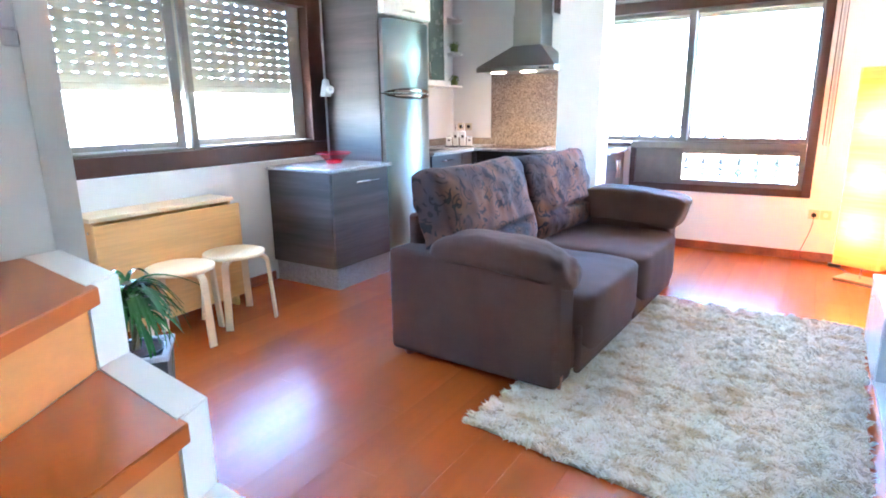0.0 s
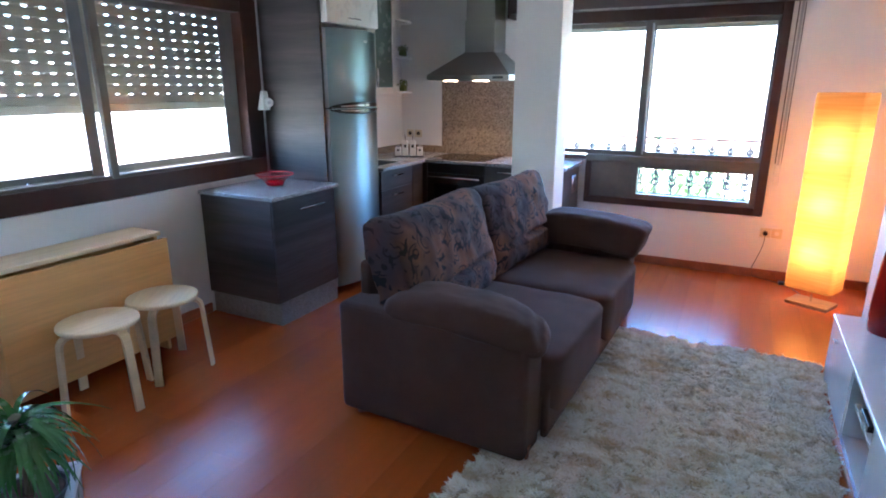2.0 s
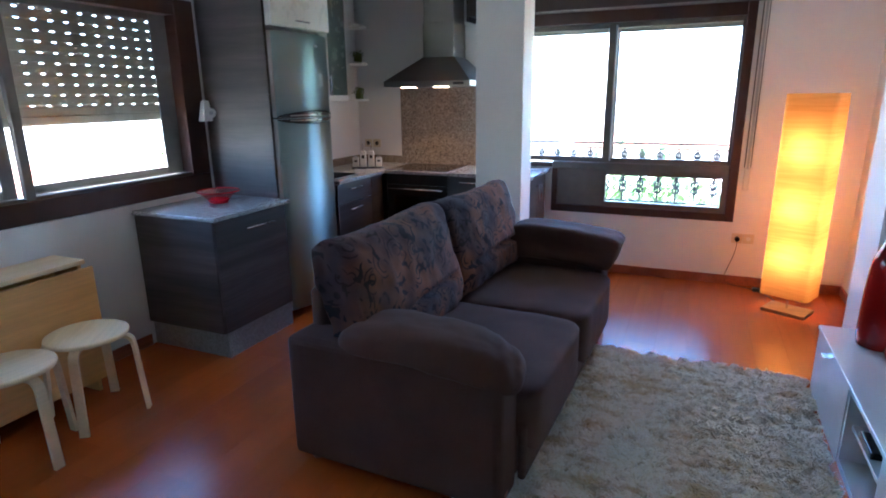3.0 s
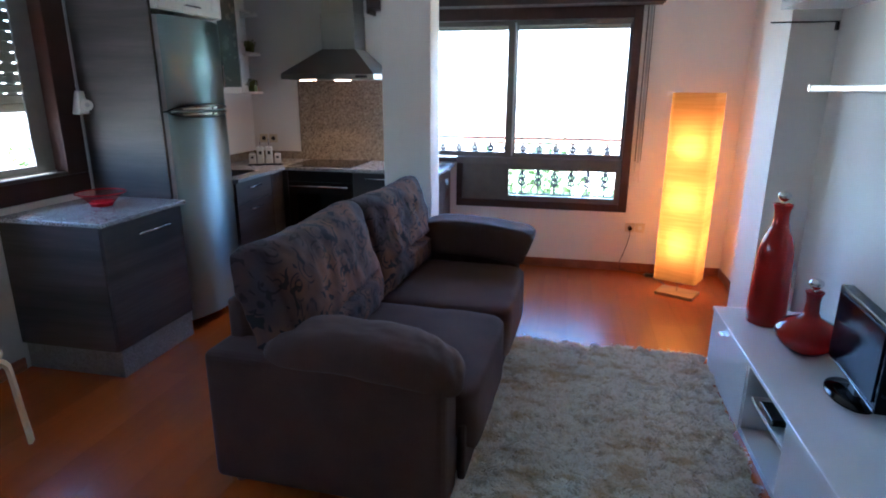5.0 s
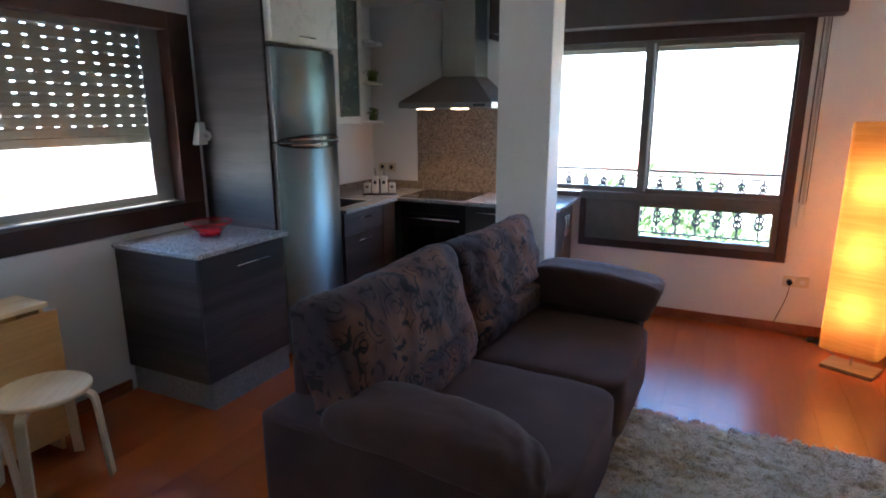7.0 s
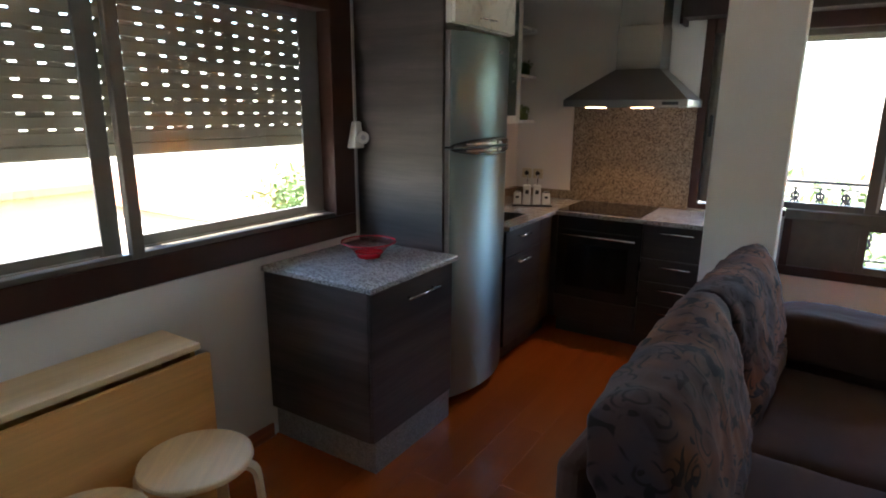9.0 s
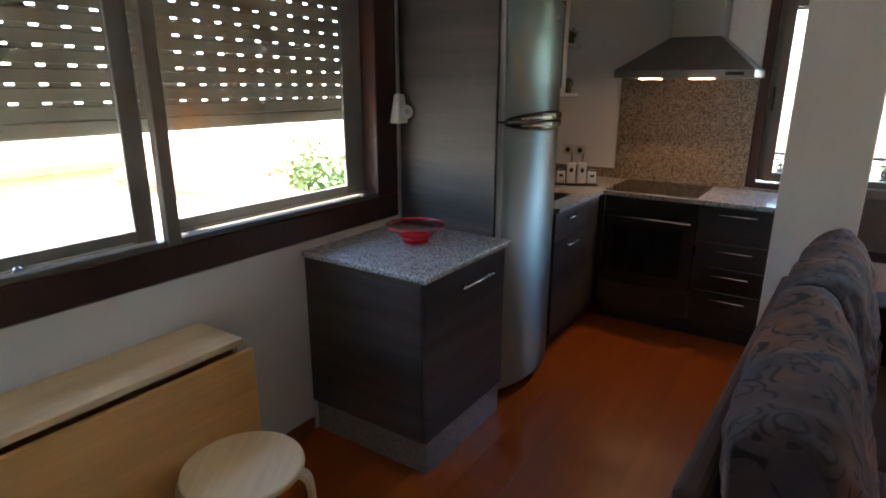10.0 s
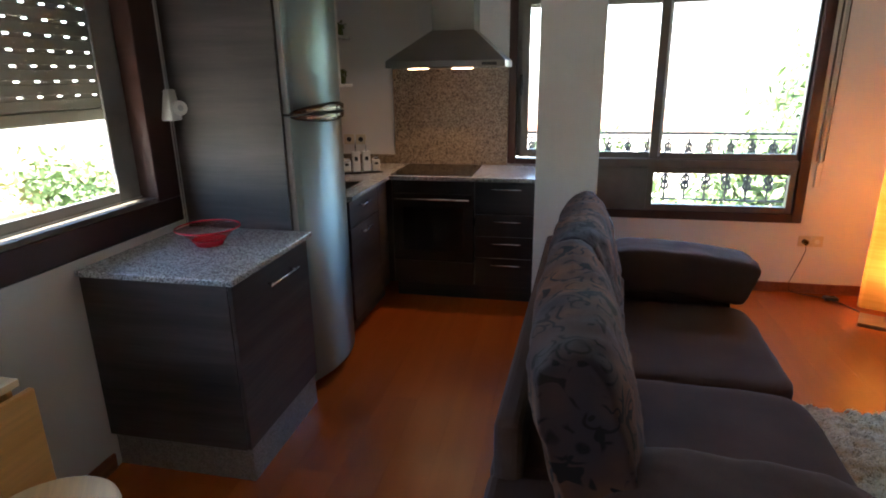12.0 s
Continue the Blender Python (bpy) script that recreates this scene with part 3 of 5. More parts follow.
stairs()
bm = bmesh.new()
prism(bm, [(-2.031, YS), (-2.031, 2.93), (-1.95, 2.962), (-2.17, 3.06), (XW, 3.06), (XW, 2.97), (-2.15, 2.92), (-2.15, YS)], 0, ZC)
single("wall_stairs", bm, PLASTER, kind="structure")
st = thing("shutter_strap", (-2.02, 2.91, 1.5), "grey strap channel with an end block on the stair wall", "strap channel")
part("strap", boxes((-2.0305, -2.021, 2.895, 2.925, 1.492, 2.4), bevel=0.002), SEAL, st)
part("end_block", boxes((-2.0305, -2.0175, 2.893, 2.927, 1.455, 1.491), bevel=0.004), SEAL, st)

# ---------- sofa ----------
def sofa():
    at = (-1.87, 5.71, 0)
    s = thing("sofa", at, "two-seat taupe velour sofa with figured cushions, partly on the rug", "sofa")
    x0, x1, y0, y1 = -2.36, -1.385, 4.637, 6.79
    part("base", boxes((x0 + 0.02, x1 - 0.01, y0 + 0.2, y1 - 0.2, 0.06, 0.30), bevel=0.015, seg=2), FABRIC, s)
    for a, b in ((y0, y0 + 0.2), (y1 - 0.2, y1)):
        part("arm", boxes((x0, x1, a, b, 0.035, 0.60), bevel=0.03, seg=3), FABRIC, s)
    part("back_frame", boxes((x0, x0 + 0.2, y0 + 0.2, y1 - 0.2, 0.06, 0.60), (x0 + 0.015, x0 + 0.09, y0 + 0.16, y1 - 0.16, 0.55, 0.765), bevel=0.025, seg=3), FABRIC, s)
    mid = (y0 + y1) / 2
    for i, (a, b) in enumerate(((y0 + 0.205, mid - 0.003), (mid + 0.003, y1 - 0.205))):
        def slope(q, p):
            if p.z > 0:
                q.z *= 1.0 - 0.12 * max(0.0, p.x) ** 3
            else:
                q.z -= 0.14 * max(0.0, p.x - 0.75) / 0.25
            return q
        bm = soft(0.86, b - a, 0.20, 9, 0.005, 16, i, slope)
        turn(bm, pose(x1 - 0.36, (a + b) / 2, 0.36))
        part("seat_cushion", bm, FABRIC, s)
        part("front_panel", boxes((x1 - 0.005, x1 + 0.03, a + 0.005, b - 0.005, 0.05, 0.30), bevel=0.014, seg=2), FABRIC, s)
    for i, (a, b, h) in enumerate(((y0 + 0.06, mid - 0.01, 0.60), (mid + 0.0, y1 - 0.12, 0.58))):
        bm = pillow(0.265, b - a, h, 0.010, 34, 3 + i, -0.40)
        turn(bm, pose(-2.115, (a + b) / 2, 0.72, 0, -15, -2 if i else 2))
        part("back_cushion", bm, FIGURED, s, "back cushion in velour figured with dark curls")

    far = False

    def droop(q, p):
        if far:
            q.z -= 0.03 * max(0.0, p.x) ** 2 + 0.04 * max(0.0, -p.x) ** 3
            q.x += max(0.0, p.x) ** 3 * (0.005 - 0.035 * (1 - p.z))
            return q
        q.z -= 0.085 * max(0.0, (p.x - 0.1)) ** 2 / 0.81
        q.z -= 0.05 * max(0.0, (-p.x - 0.5)) ** 2 / 0.25
        q.z += 0.008 * math.sin(q.x * 85 + q.y * 40) * max(0.0, p.x) * max(0.0, p.x) * (1 if p.z > 0 else 0)
        return q
    for i, (yc, xc) in enumerate(((y0 + 0.12, -1.735), (y1 - 0.11, -1.66))):
        far = i == 1
        bm = soft(0.78, 0.29, 0.16 + 0.07 * i, 3.6 + 4.4 * i, 0.008, 26, 7 + i, droop)
        turn(bm, pose(xc, yc - 0.03 * i, 0.635 - 0.02 * i, 0, 3 * i, 0))
        part("arm_pillow", bm, FABRIC, s)
    for x in (x0 + 0.08, x1 - 0.03):
        for y in (y0 + 0.07, y1 - 0.07):
            bm = bmesh.new()
            cyl(bm, (x, y, 0.0), (x, y, 0.09), 0.024, 0.036, 20)
            part("foot", bm, SKIRT, s)
    s.matrix_basis = pose(*at, 0, 0, -2.2)


sofa()


# ---------- rug ----------
def rug():
    """A backing sheet under locks of leaning wool strands; the four corners are its place on the floor."""
    nl, nr, fr, fl = [np.array(p) for p in ((-1.68, 4.24), (-0.26, 4.06), (-0.19, 6.32), (-1.37, 6.35))]
    rng = np.random.default_rng(4)
    locks, per = 6600, 19
    n = locks * per
    u, v = np.repeat(rng.random(locks), per), np.repeat(rng.random(locks), per)
    az = np.repeat(rng.normal(0, 0.45, locks) + np.pi * rng.integers(0, 2, locks), per) + rng.normal(0, 0.4, n)
    lk = np.repeat(0.010 + 0.020 * rng.random(locks), per)
    hk = np.repeat(0.012 + 0.028 * rng.random(locks), per)
    spread = 0.0095
    px = ((1 - u) * (1 - v) * nl[0] + u * (1 - v) * nr[0] + u * v * fr[0] + (1 - u) * v * fl[0]) + rng.normal(0, spread, n)
    py = ((1 - u) * (1 - v) * nl[1] + u * (1 - v) * nr[1] + u * v * fr[1] + (1 - u) * v * fl[1]) + rng.normal(0, spread, n)
    r, lean, h = 0.0024 + 0.0014 * rng.random(n), lk * (0.7 + 0.6 * rng.random(n)), hk * (0.8 + 0.35 * rng.random(n))
    dx, dy = np.cos(az), np.sin(az)
    vs = np.zeros((n, 7, 3))
    for k in range(3):
        a = az + k * 2 * np.pi / 3
        vs[:, k, 0], vs[:, k, 1], vs[:, k, 2] = px + r * np.cos(a), py + r * np.sin(a), 0.008
        vs[:, 3 + k, 0], vs[:, 3 + k, 1], vs[:, 3 + k, 2] = px + 0.35 * lean * dx + 1.3 * r * np.cos(a), py + 0.35 * lean * dy + 1.3 * r * np.sin(a), h * 0.75
    vs[:, 6, 0], vs[:, 6, 1], vs[:, 6, 2] = px + lean * dx, py + lean * dy, h * 0.98
    o = (np.arange(n) * 7)[:, None]
    tri = np.array([(0, 1, 4), (0, 4, 3), (1, 2, 5), (1, 5, 4), (2, 0, 3), (2, 3, 5), (3, 4, 6), (4, 5, 6), (5, 3, 6)])
    fs = (o[:, :, None] + tri[None]).reshape(-1, 3)
    me = bpy.data.meshes.new("fleece")
    me.from_pydata(vs.reshape(-1, 3).tolist(), [], fs.tolist())
    me.materials.append(WOOL)
    ru = thing("rug", (-0.9, 5.2, 0), "thick cream and beige shaggy wool rug on the laminate floor", "rug")
    bm = bmesh.new()
    prism(bm, [tuple(nl), tuple(nr), tuple(fr), tuple(fl)], 0.001, 0.012)
    part("backing", bm, JUTE, ru)
    part("fleece", me, WOOL, ru, kind="stuff")


rug()


# ---------- dining corner ----------
def folded_table():
    t = thing("folding_table", (-3.94, 4.38, 0), "narrow folded birch table with its leaf hanging", "table")
    y0, y1 = 3.86, 4.795
    # Top paler than the leaf, with window light painted into its birch.
    part("tabletop", boxes((XW + 0.02, -3.80, y0, y1, 0.732, 0.757), bevel=0.003, seg=2), BIRCHLIT, t)
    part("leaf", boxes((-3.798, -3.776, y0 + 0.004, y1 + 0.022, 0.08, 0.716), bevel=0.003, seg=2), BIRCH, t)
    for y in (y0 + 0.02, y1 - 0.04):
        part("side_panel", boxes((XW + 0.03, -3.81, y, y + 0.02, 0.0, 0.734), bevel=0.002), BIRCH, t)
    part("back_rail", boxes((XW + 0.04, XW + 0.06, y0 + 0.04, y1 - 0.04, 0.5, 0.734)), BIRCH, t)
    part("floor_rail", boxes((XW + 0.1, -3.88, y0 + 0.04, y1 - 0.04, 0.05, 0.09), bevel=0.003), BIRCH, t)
    for z in (0.67, 0.5):
        part("bolt", rod((-3.86, y0 + 0.012, z), (-3.86, y0 + 0.021, z), 0.007), CHROME, t)


def stool(group):
    s = thing("stool", (0, 0, 0), "round birch stool with bent plywood legs beside the folded table", "stool", group)
    part("seat", lathe([(0.180, 0.425), (0.186, 0.428), (0.190, 0.436), (0.188, 0.446), (0.181, 0.45)], 56), BIRCHLIT, s)
    for k in range(4):
        path = [(0.03, 0, 0.416), (0.15, 0, 0.416)]
        path += [(0.163 + 0.042 * math.sin(a), 0, 0.374 + 0.042 * math.cos(a)) for a in (0.2, 0.5, 0.8, 1.1, 1.4)]
        path += [(0.208, 0, 0.35), (0.218, 0, 0.2), (0.232, 0, 0.0)]
        bm = sweep(path, 0.042, 0.016, (0, 1, 0))
        turn(bm, pose(0, 0, 0, 0, 0, 90 * k))
        part("leg", bm, BIRCHLIT, s)
    return s


folded_table()
a = stool("stools by the folded table")
b = copy_thing(a, pose(-3.592, 4.60, 0, 0, 0, 36))
a.matrix_basis = pose(-3.565, 4.205, 0, 0, 0, 0)


def potted_plant():
    cx, cy, zt = -2.275, 3.21, 0.59
    p = thing("potted_plant", (cx, cy, 0), "spiky dark-green dragon plant in a tall grey square planter", "plant")
    bm = bmesh.new()
    bmesh.ops.create_cone(bm, cap_ends=True, segments=4, radius1=0.09, radius2=0.136, depth=zt - 0.01)
    turn(bm, pose(cx, cy, (zt - 0.01) / 2, 0, 0, 45 + PLANTROT))
    part("planter", bm, POT, p)
    s, m = 0.102, pose(cx, cy, 0, 0, 0, PLANTROT)
    part("rim", turn(boxes(*[(a, b, c, d, zt - 0.012, zt + 0.004) for a, b, c, d in ((-s, s, -s, -s + 0.022), (-s, s, s - 0.022, s), (-s, -s + 0.022, -s + 0.022, s - 0.022), (s - 0.022, s, -s + 0.022, s - 0.022))], bevel=0.003), m), SEAL, p)
    part("inner_pot", lathe([(0.06, zt - 0.009), (0.082, zt - 0.009), (0.086, zt + 0.006), (0.08, zt + 0.006), (0.076, zt - 0.004), (0.02, zt - 0.005)], 32, (cx, cy, 0)), POT, p)
    part("soil", lathe([(0.075, zt - 0.0035), (0.072, zt + 0.001), (0.02, zt + 0.003)], 24, (cx, cy, 0)), SOIL, p)
    part("stem", tube([(cx, cy, zt), (cx + 0.008, cy, zt + 0.08), (cx - 0.005, cy + 0.01, zt + 0.17), (cx, cy, zt + 0.22)], 0.014), STEM, p)
    rng = random.Random(5)
    shapes = []
    for k in range(5):
        bm = bmesh.new()
        L, n, prev = 0.115 + 0.02 * k, 9, None
        for i in range(n + 1):
            u = i / n
            w = 0.0085 * math.sin(math.pi * min(1, 0.18 + 0.82 * u)) ** 0.7 * (1 - u ** 4) + 0.0006
            x, z = L * (u - 0.18 * u ** 3), L * (0.55 * u - (0.75 + 0.12 * k) * u * u)
            row = [bm.verts.new((x, -w, z + 0.004)), bm.verts.new((x, 0, z)), bm.verts.new((x, w, z + 0.004))]
            if prev:
                bm.faces.new((prev[0], prev[1], row[1], row[0]))
                bm.faces.new((prev[1], prev[2], row[2], row[1]))
            prev = row
        shapes.append(mesh_of(bm, LEAF, True))
    for i in range(150):
        z = zt + 0.09 + 0.12 * rng.random()
        ob = part("leaf", shapes[rng.randrange(5)], LEAF, p)
        up = rng.uniform(-42, 15) if z > zt + 0.17 else rng.uniform(-25, 25)
        ob.matrix_basis = pose(cx, cy, z, 0, 0, rng.uniform(0, 360)) @ pose(0, 0, 0, rng.uniform(-15, 15), up, 0)


potted_plant()


# ---------- kitchen ----------
def bar_handle(parent, p0, p1, out, r=0.005):
    """A bar between two points, standing out from the front along out."""
    p0, p1, out = Vector(p0), Vector(p1), Vector(out)
    bm = bmesh.new()
    cyl(bm, p0 + out, p1 + out, r, n=12)
    d = (p1 - p0) * 0.12
    cyl(bm, p0 + d, p0 + d + out, r * 0.8, n=10)
    cyl(bm, p1 - d, p1 - d + out, r * 0.8, n=10)
    return part("handle", bm, CHROME, parent, "chrome bar handle", smooth=True)


def island():
    c = thing("base_cabinet", (-3.74, 5.67, 0), "grey oak base cabinet with a wide front, below the window", "kitchen cabinet")
    part("body", boxes((XW + 0.003, -3.43, 5.335, 5.985, 0.165, 0.875), bevel=0.002), OAKX, c)
    f = part("door", boxes((-3.429, -3.411, 5.337, 5.983, 0.17, 0.868), bevel=0.002), OAK, c)
    bar_handle(f, (-3.411, 5.57, 0.79), (-3.411, 5.825, 0.79), (0.03, 0, 0))
    part("plinth", boxes((XW + 0.003, -3.425, 5.362, 5.985, 0, 0.164), bevel=0.002), STONE3, c)
    single("worktop", boxes((XW + 0.001, -3.395, 5.318, 6.02, 0.876, 0.902), bevel=0.005, seg=2), STONE, "speckled grey granite worktop on the base cabinet", "worktop")


def fruit_bowl():
    at = (-3.748, 5.732, 0.9025)
    b = thing("bowl", at, "wide red glass bowl, see-through above a solid foot, on granite", "bowl")
    part("foot", lathe([(0.050, 0.0), (0.060, 0.004), (0.064, 0.018), (0.073, 0.0295), (0.062, 0.024), (0.02, 0.016)], 48, at), REDSOLID, b, "thick red glass foot", smooth=True)
    bm = bmesh.new()
    rows = [[bm.verts.new((at[0] + r * math.cos(a), at[1] + r * math.sin(a), at[2] + z)) for a in [2 * math.pi * i / 56 for i in range(56)]] for r, z in ((0.0755, 0.0305), (0.090, 0.046), (0.112, 0.065), (0.134, 0.079))]
    for a, c in zip(rows, rows[1:]):
        for i in range(56):
            bm.faces.new((a[i], a[(i + 1) % 56], c[(i + 1) % 56], c[i]))
    side = part("side", bm, REDGLASS, b, "thin see-through red glass side", smooth=True)
    m = side.modifiers.new("thickness", "SOLIDIFY")
    m.thickness = 0.003
    ring = [(at[0] + 0.135 * math.cos(a), at[1] + 0.135 * math.sin(a), at[2] + 0.081) for a in [2 * math.pi * i / 56 for i in range(57)]]
    part("rim", tube(ring, 0.0035), REDSOLID, b, "thick red glass rim", smooth=True)


def fridge():
    single("side_board", boxes((XW + 0.003, -3.50, 6.022, 6.045, 0.0, ZC - 0.003), bevel=0.001), OAKX, "tall dark grey oak end board beside the fridge", "kitchen cabinet")
    f = thing("fridge", (-3.75, 6.36, 0), "stainless steel two-door fridge freezer with bowed fronts", "fridge")
    part("body", boxes((-4.03, -3.535, 6.06, 6.685, 0.02, 1.995), bevel=0.008, seg=2), BLACK, f)
    for z0, z1 in ((0.06, 1.431), (1.443, 2.0)):
        bm = bmesh.new()
        n, rows = 16, []
        for z in (z0, z1):
            fr = [(-3.475 + 0.07 * (1 - (2 * i / n - 1) ** 2), 6.062 + 0.62 * i / n) for i in range(n + 1)]
            rows.append([bm.verts.new((x, y, z)) for x, y in fr + [(-3.53, 6.682), (-3.53, 6.062)]])
        k = len(rows[0])
        for i in range(k):
            bm.faces.new((rows[0][i], rows[0][(i + 1) % k], rows[1][(i + 1) % k], rows[1][i]))
        bm.faces.new(rows[0])
        bm.faces.new(rows[1])
        bmesh.ops.recalc_face_normals(bm, faces=bm.faces)
        for fc in bm.faces:
            fc.smooth = abs(fc.normal.x) > 0.75 and len(fc.verts) == 4
        d = part("door", bm, STEEL, f)
        part("edge_strip", boxes((-3.530, -3.479, 6.052, 6.061, z0 + 0.002, z1 - 0.002), bevel=0.001), SEAL, d, "pale edge strip")
        up = 1 if z0 > 1 else -1
        zz = 1.4435 if z0 > 1 else 1.4305

        def crescent(u0, u1, out, grow, zoff=0.0):
            bm, n, prev = bmesh.new(), 24, None
            for i in range(n + 1):
                u = u0 + (u1 - u0) * i / n
                e = math.sin(math.pi * min(1, max(0, u))) ** 0.6
                h = (0.004 + 0.036 * e) * grow
                x = -3.475 + 0.07 * (1 - (2 * u - 1) ** 2)
                y = 6.058 + 0.628 * u
                o = 0.004 + out * e
                row = [bm.verts.new(p) for p in ((x - 0.002, y, zz + up * zoff), (x + o, y, zz + up * zoff), (x + o, y, zz + up * (zoff + h * 0.75)), (x + o * 0.5, y, zz + up * (zoff + h)), (x - 0.002, y, zz + up * (zoff + h)))]
                if prev:
                    for k in range(5):
                        bm.faces.new((prev[k], prev[(k + 1) % 5], row[(k + 1) % 5], row[k]))
                else:
                    bm.faces.new(row)
                prev = row
            bm.faces.new(list(reversed(prev)))
            return bm
        h = part("handle", crescent(0.0, 1.0, 0.028, 1.0), OVEN, d, "black curved grip with a chrome strip")
        part("strip", crescent(0.12, 0.48, 0.0300, 0.38, 0.006), HOOD, h)
        part("strip", crescent(0.52, 0.58, 0.0300, 0.38, 0.006), HOOD, h)
    part("door_gap", boxes((-3.54, -3.47, 6.08, 6.66, 1.432, 1.442)), BLACK, f)
    bm = boxes((-3.412, -3.402, 6.43, 6.465, 1.915, 1.93), bevel=0.001)
    part("badge", bm, SEAL, f)
    c = thing("wall_cabinet", (-3.75, 6.36, 2.02), "cream fridge-top wall cabinet with a bar handle", "kitchen cabinet")
    part("body", boxes((XW + 0.003, -3.47, 6.047, 6.70, 2.03, ZC - 0.003)), CREAM, c)
    d = part("door", boxes((-3.469, -3.45, 6.05, 6.697, 2.035, ZC - 0.01), bevel=0.002), CREAM, c)
    bar_handle(d, (-3.45, 6.28, 2.075), (-3.45, 6.42, 2.075), (0.028, 0, 0))


def wall_units():
    c = thing("wall_cabinet", (-3.9, 7.0, 1.5), "cream wall cabinet with a smoked glass door over the worktop", "kitchen cabinet")
    x0, x1, y0, y1, z0 = XW + 0.003, -3.80, 6.71, 7.50, 1.53
    part("body", boxes((x0, x1, y0, y0 + 0.018, z0, ZC - 0.003), (x0, x1, y1 - 0.018, y1, z0, ZC - 0.003), (x0, x1, y0 + 0.018, y1 - 0.018, z0, z0 + 0.018), (x0, x0 + 0.01, y0 + 0.018, y1 - 0.018, z0 + 0.018, ZC - 0.003), (x0 + 0.01, x1 - 0.02, y0 + 0.018, y1 - 0.018, 1.95, 1.966)), CREAM, c)
    for a, b, hy in ((y0 + 0.002, 7.10, 7.055), (7.102, y1 - 0.002, 7.14)):
        d = part("door", boxes(*frame_bars(x1 + 0.001, x1 + 0.02, a, b, z0 + 0.002, ZC - 0.01, 0.055), bevel=0.002), CREAM, c)
        part("pane", boxes((x1 + 0.008, x1 + 0.012, a + 0.05, b - 0.05, z0 + 0.05, ZC - 0.06)), SMOKE, d)
        bar_handle(d, (x1 + 0.02, hy, z0 + 0.05), (x1 + 0.02, hy, z0 + 0.22), (0.03, 0, 0))
    sh = thing("corner_shelf", (-3.95, 7.5, 1.5), "cream open corner shelves beside the wall cabinet", "shelf")
    for z in (1.53, 1.865, 2.2):
        bm = bmesh.new()
        pts = [(x0, y1 + 0.002)] + [(x0 + 0.25 * math.cos(a) ** 0.4, y1 + 0.002 + 0.50 * math.sin(a) ** 0.6) for a in [math.pi / 2 * i / 10 * 0.9999 for i in range(11)]]
        prism(bm, pts, z, z + 0.018)
        part("shelf", bm, CREAM, sh)
    part("back", boxes((x0, x0 + 0.008, y1 + 0.002, y1 + 0.50, 1.548, ZC - 0.003)), CREAM, sh)
    rng = random.Random(3)
    for z in (1.5485, 1.8835):
        p = thing("small_plant", (-3.93, 7.88, z), "tiny yellow-green pot plant on the corner shelf", "plant", "small plants on the corner shelves")
        part("pot", boxes((-3.96, -3.90, 7.85, 7.91, z, z + 0.055), bevel=0.004), PLANTGREEN, p)
        bm = bmesh.new()
        for i in range(110):
            v = Vector((rng.gauss(0, 0.022), rng.gauss(0, 0.022), abs(rng.gauss(0.02, 0.016))))
            r = bmesh.ops.create_cone(bm, cap_ends=False, segments=3, radius1=0.006, radius2=0.001, depth=0.022)
            m = Matrix.Translation(Vector((-3.93, 7.88, z + 0.058)) + v) @ Euler((rng.uniform(-1, 1), rng.uniform(-1, 1), rng.uniform(0, 6))).to_matrix().to_4x4()
            bmesh.ops.transform(bm, matrix=m, verts=r["verts"])
        part("foliage", bm, PLANTGREEN, p, kind="stuff")


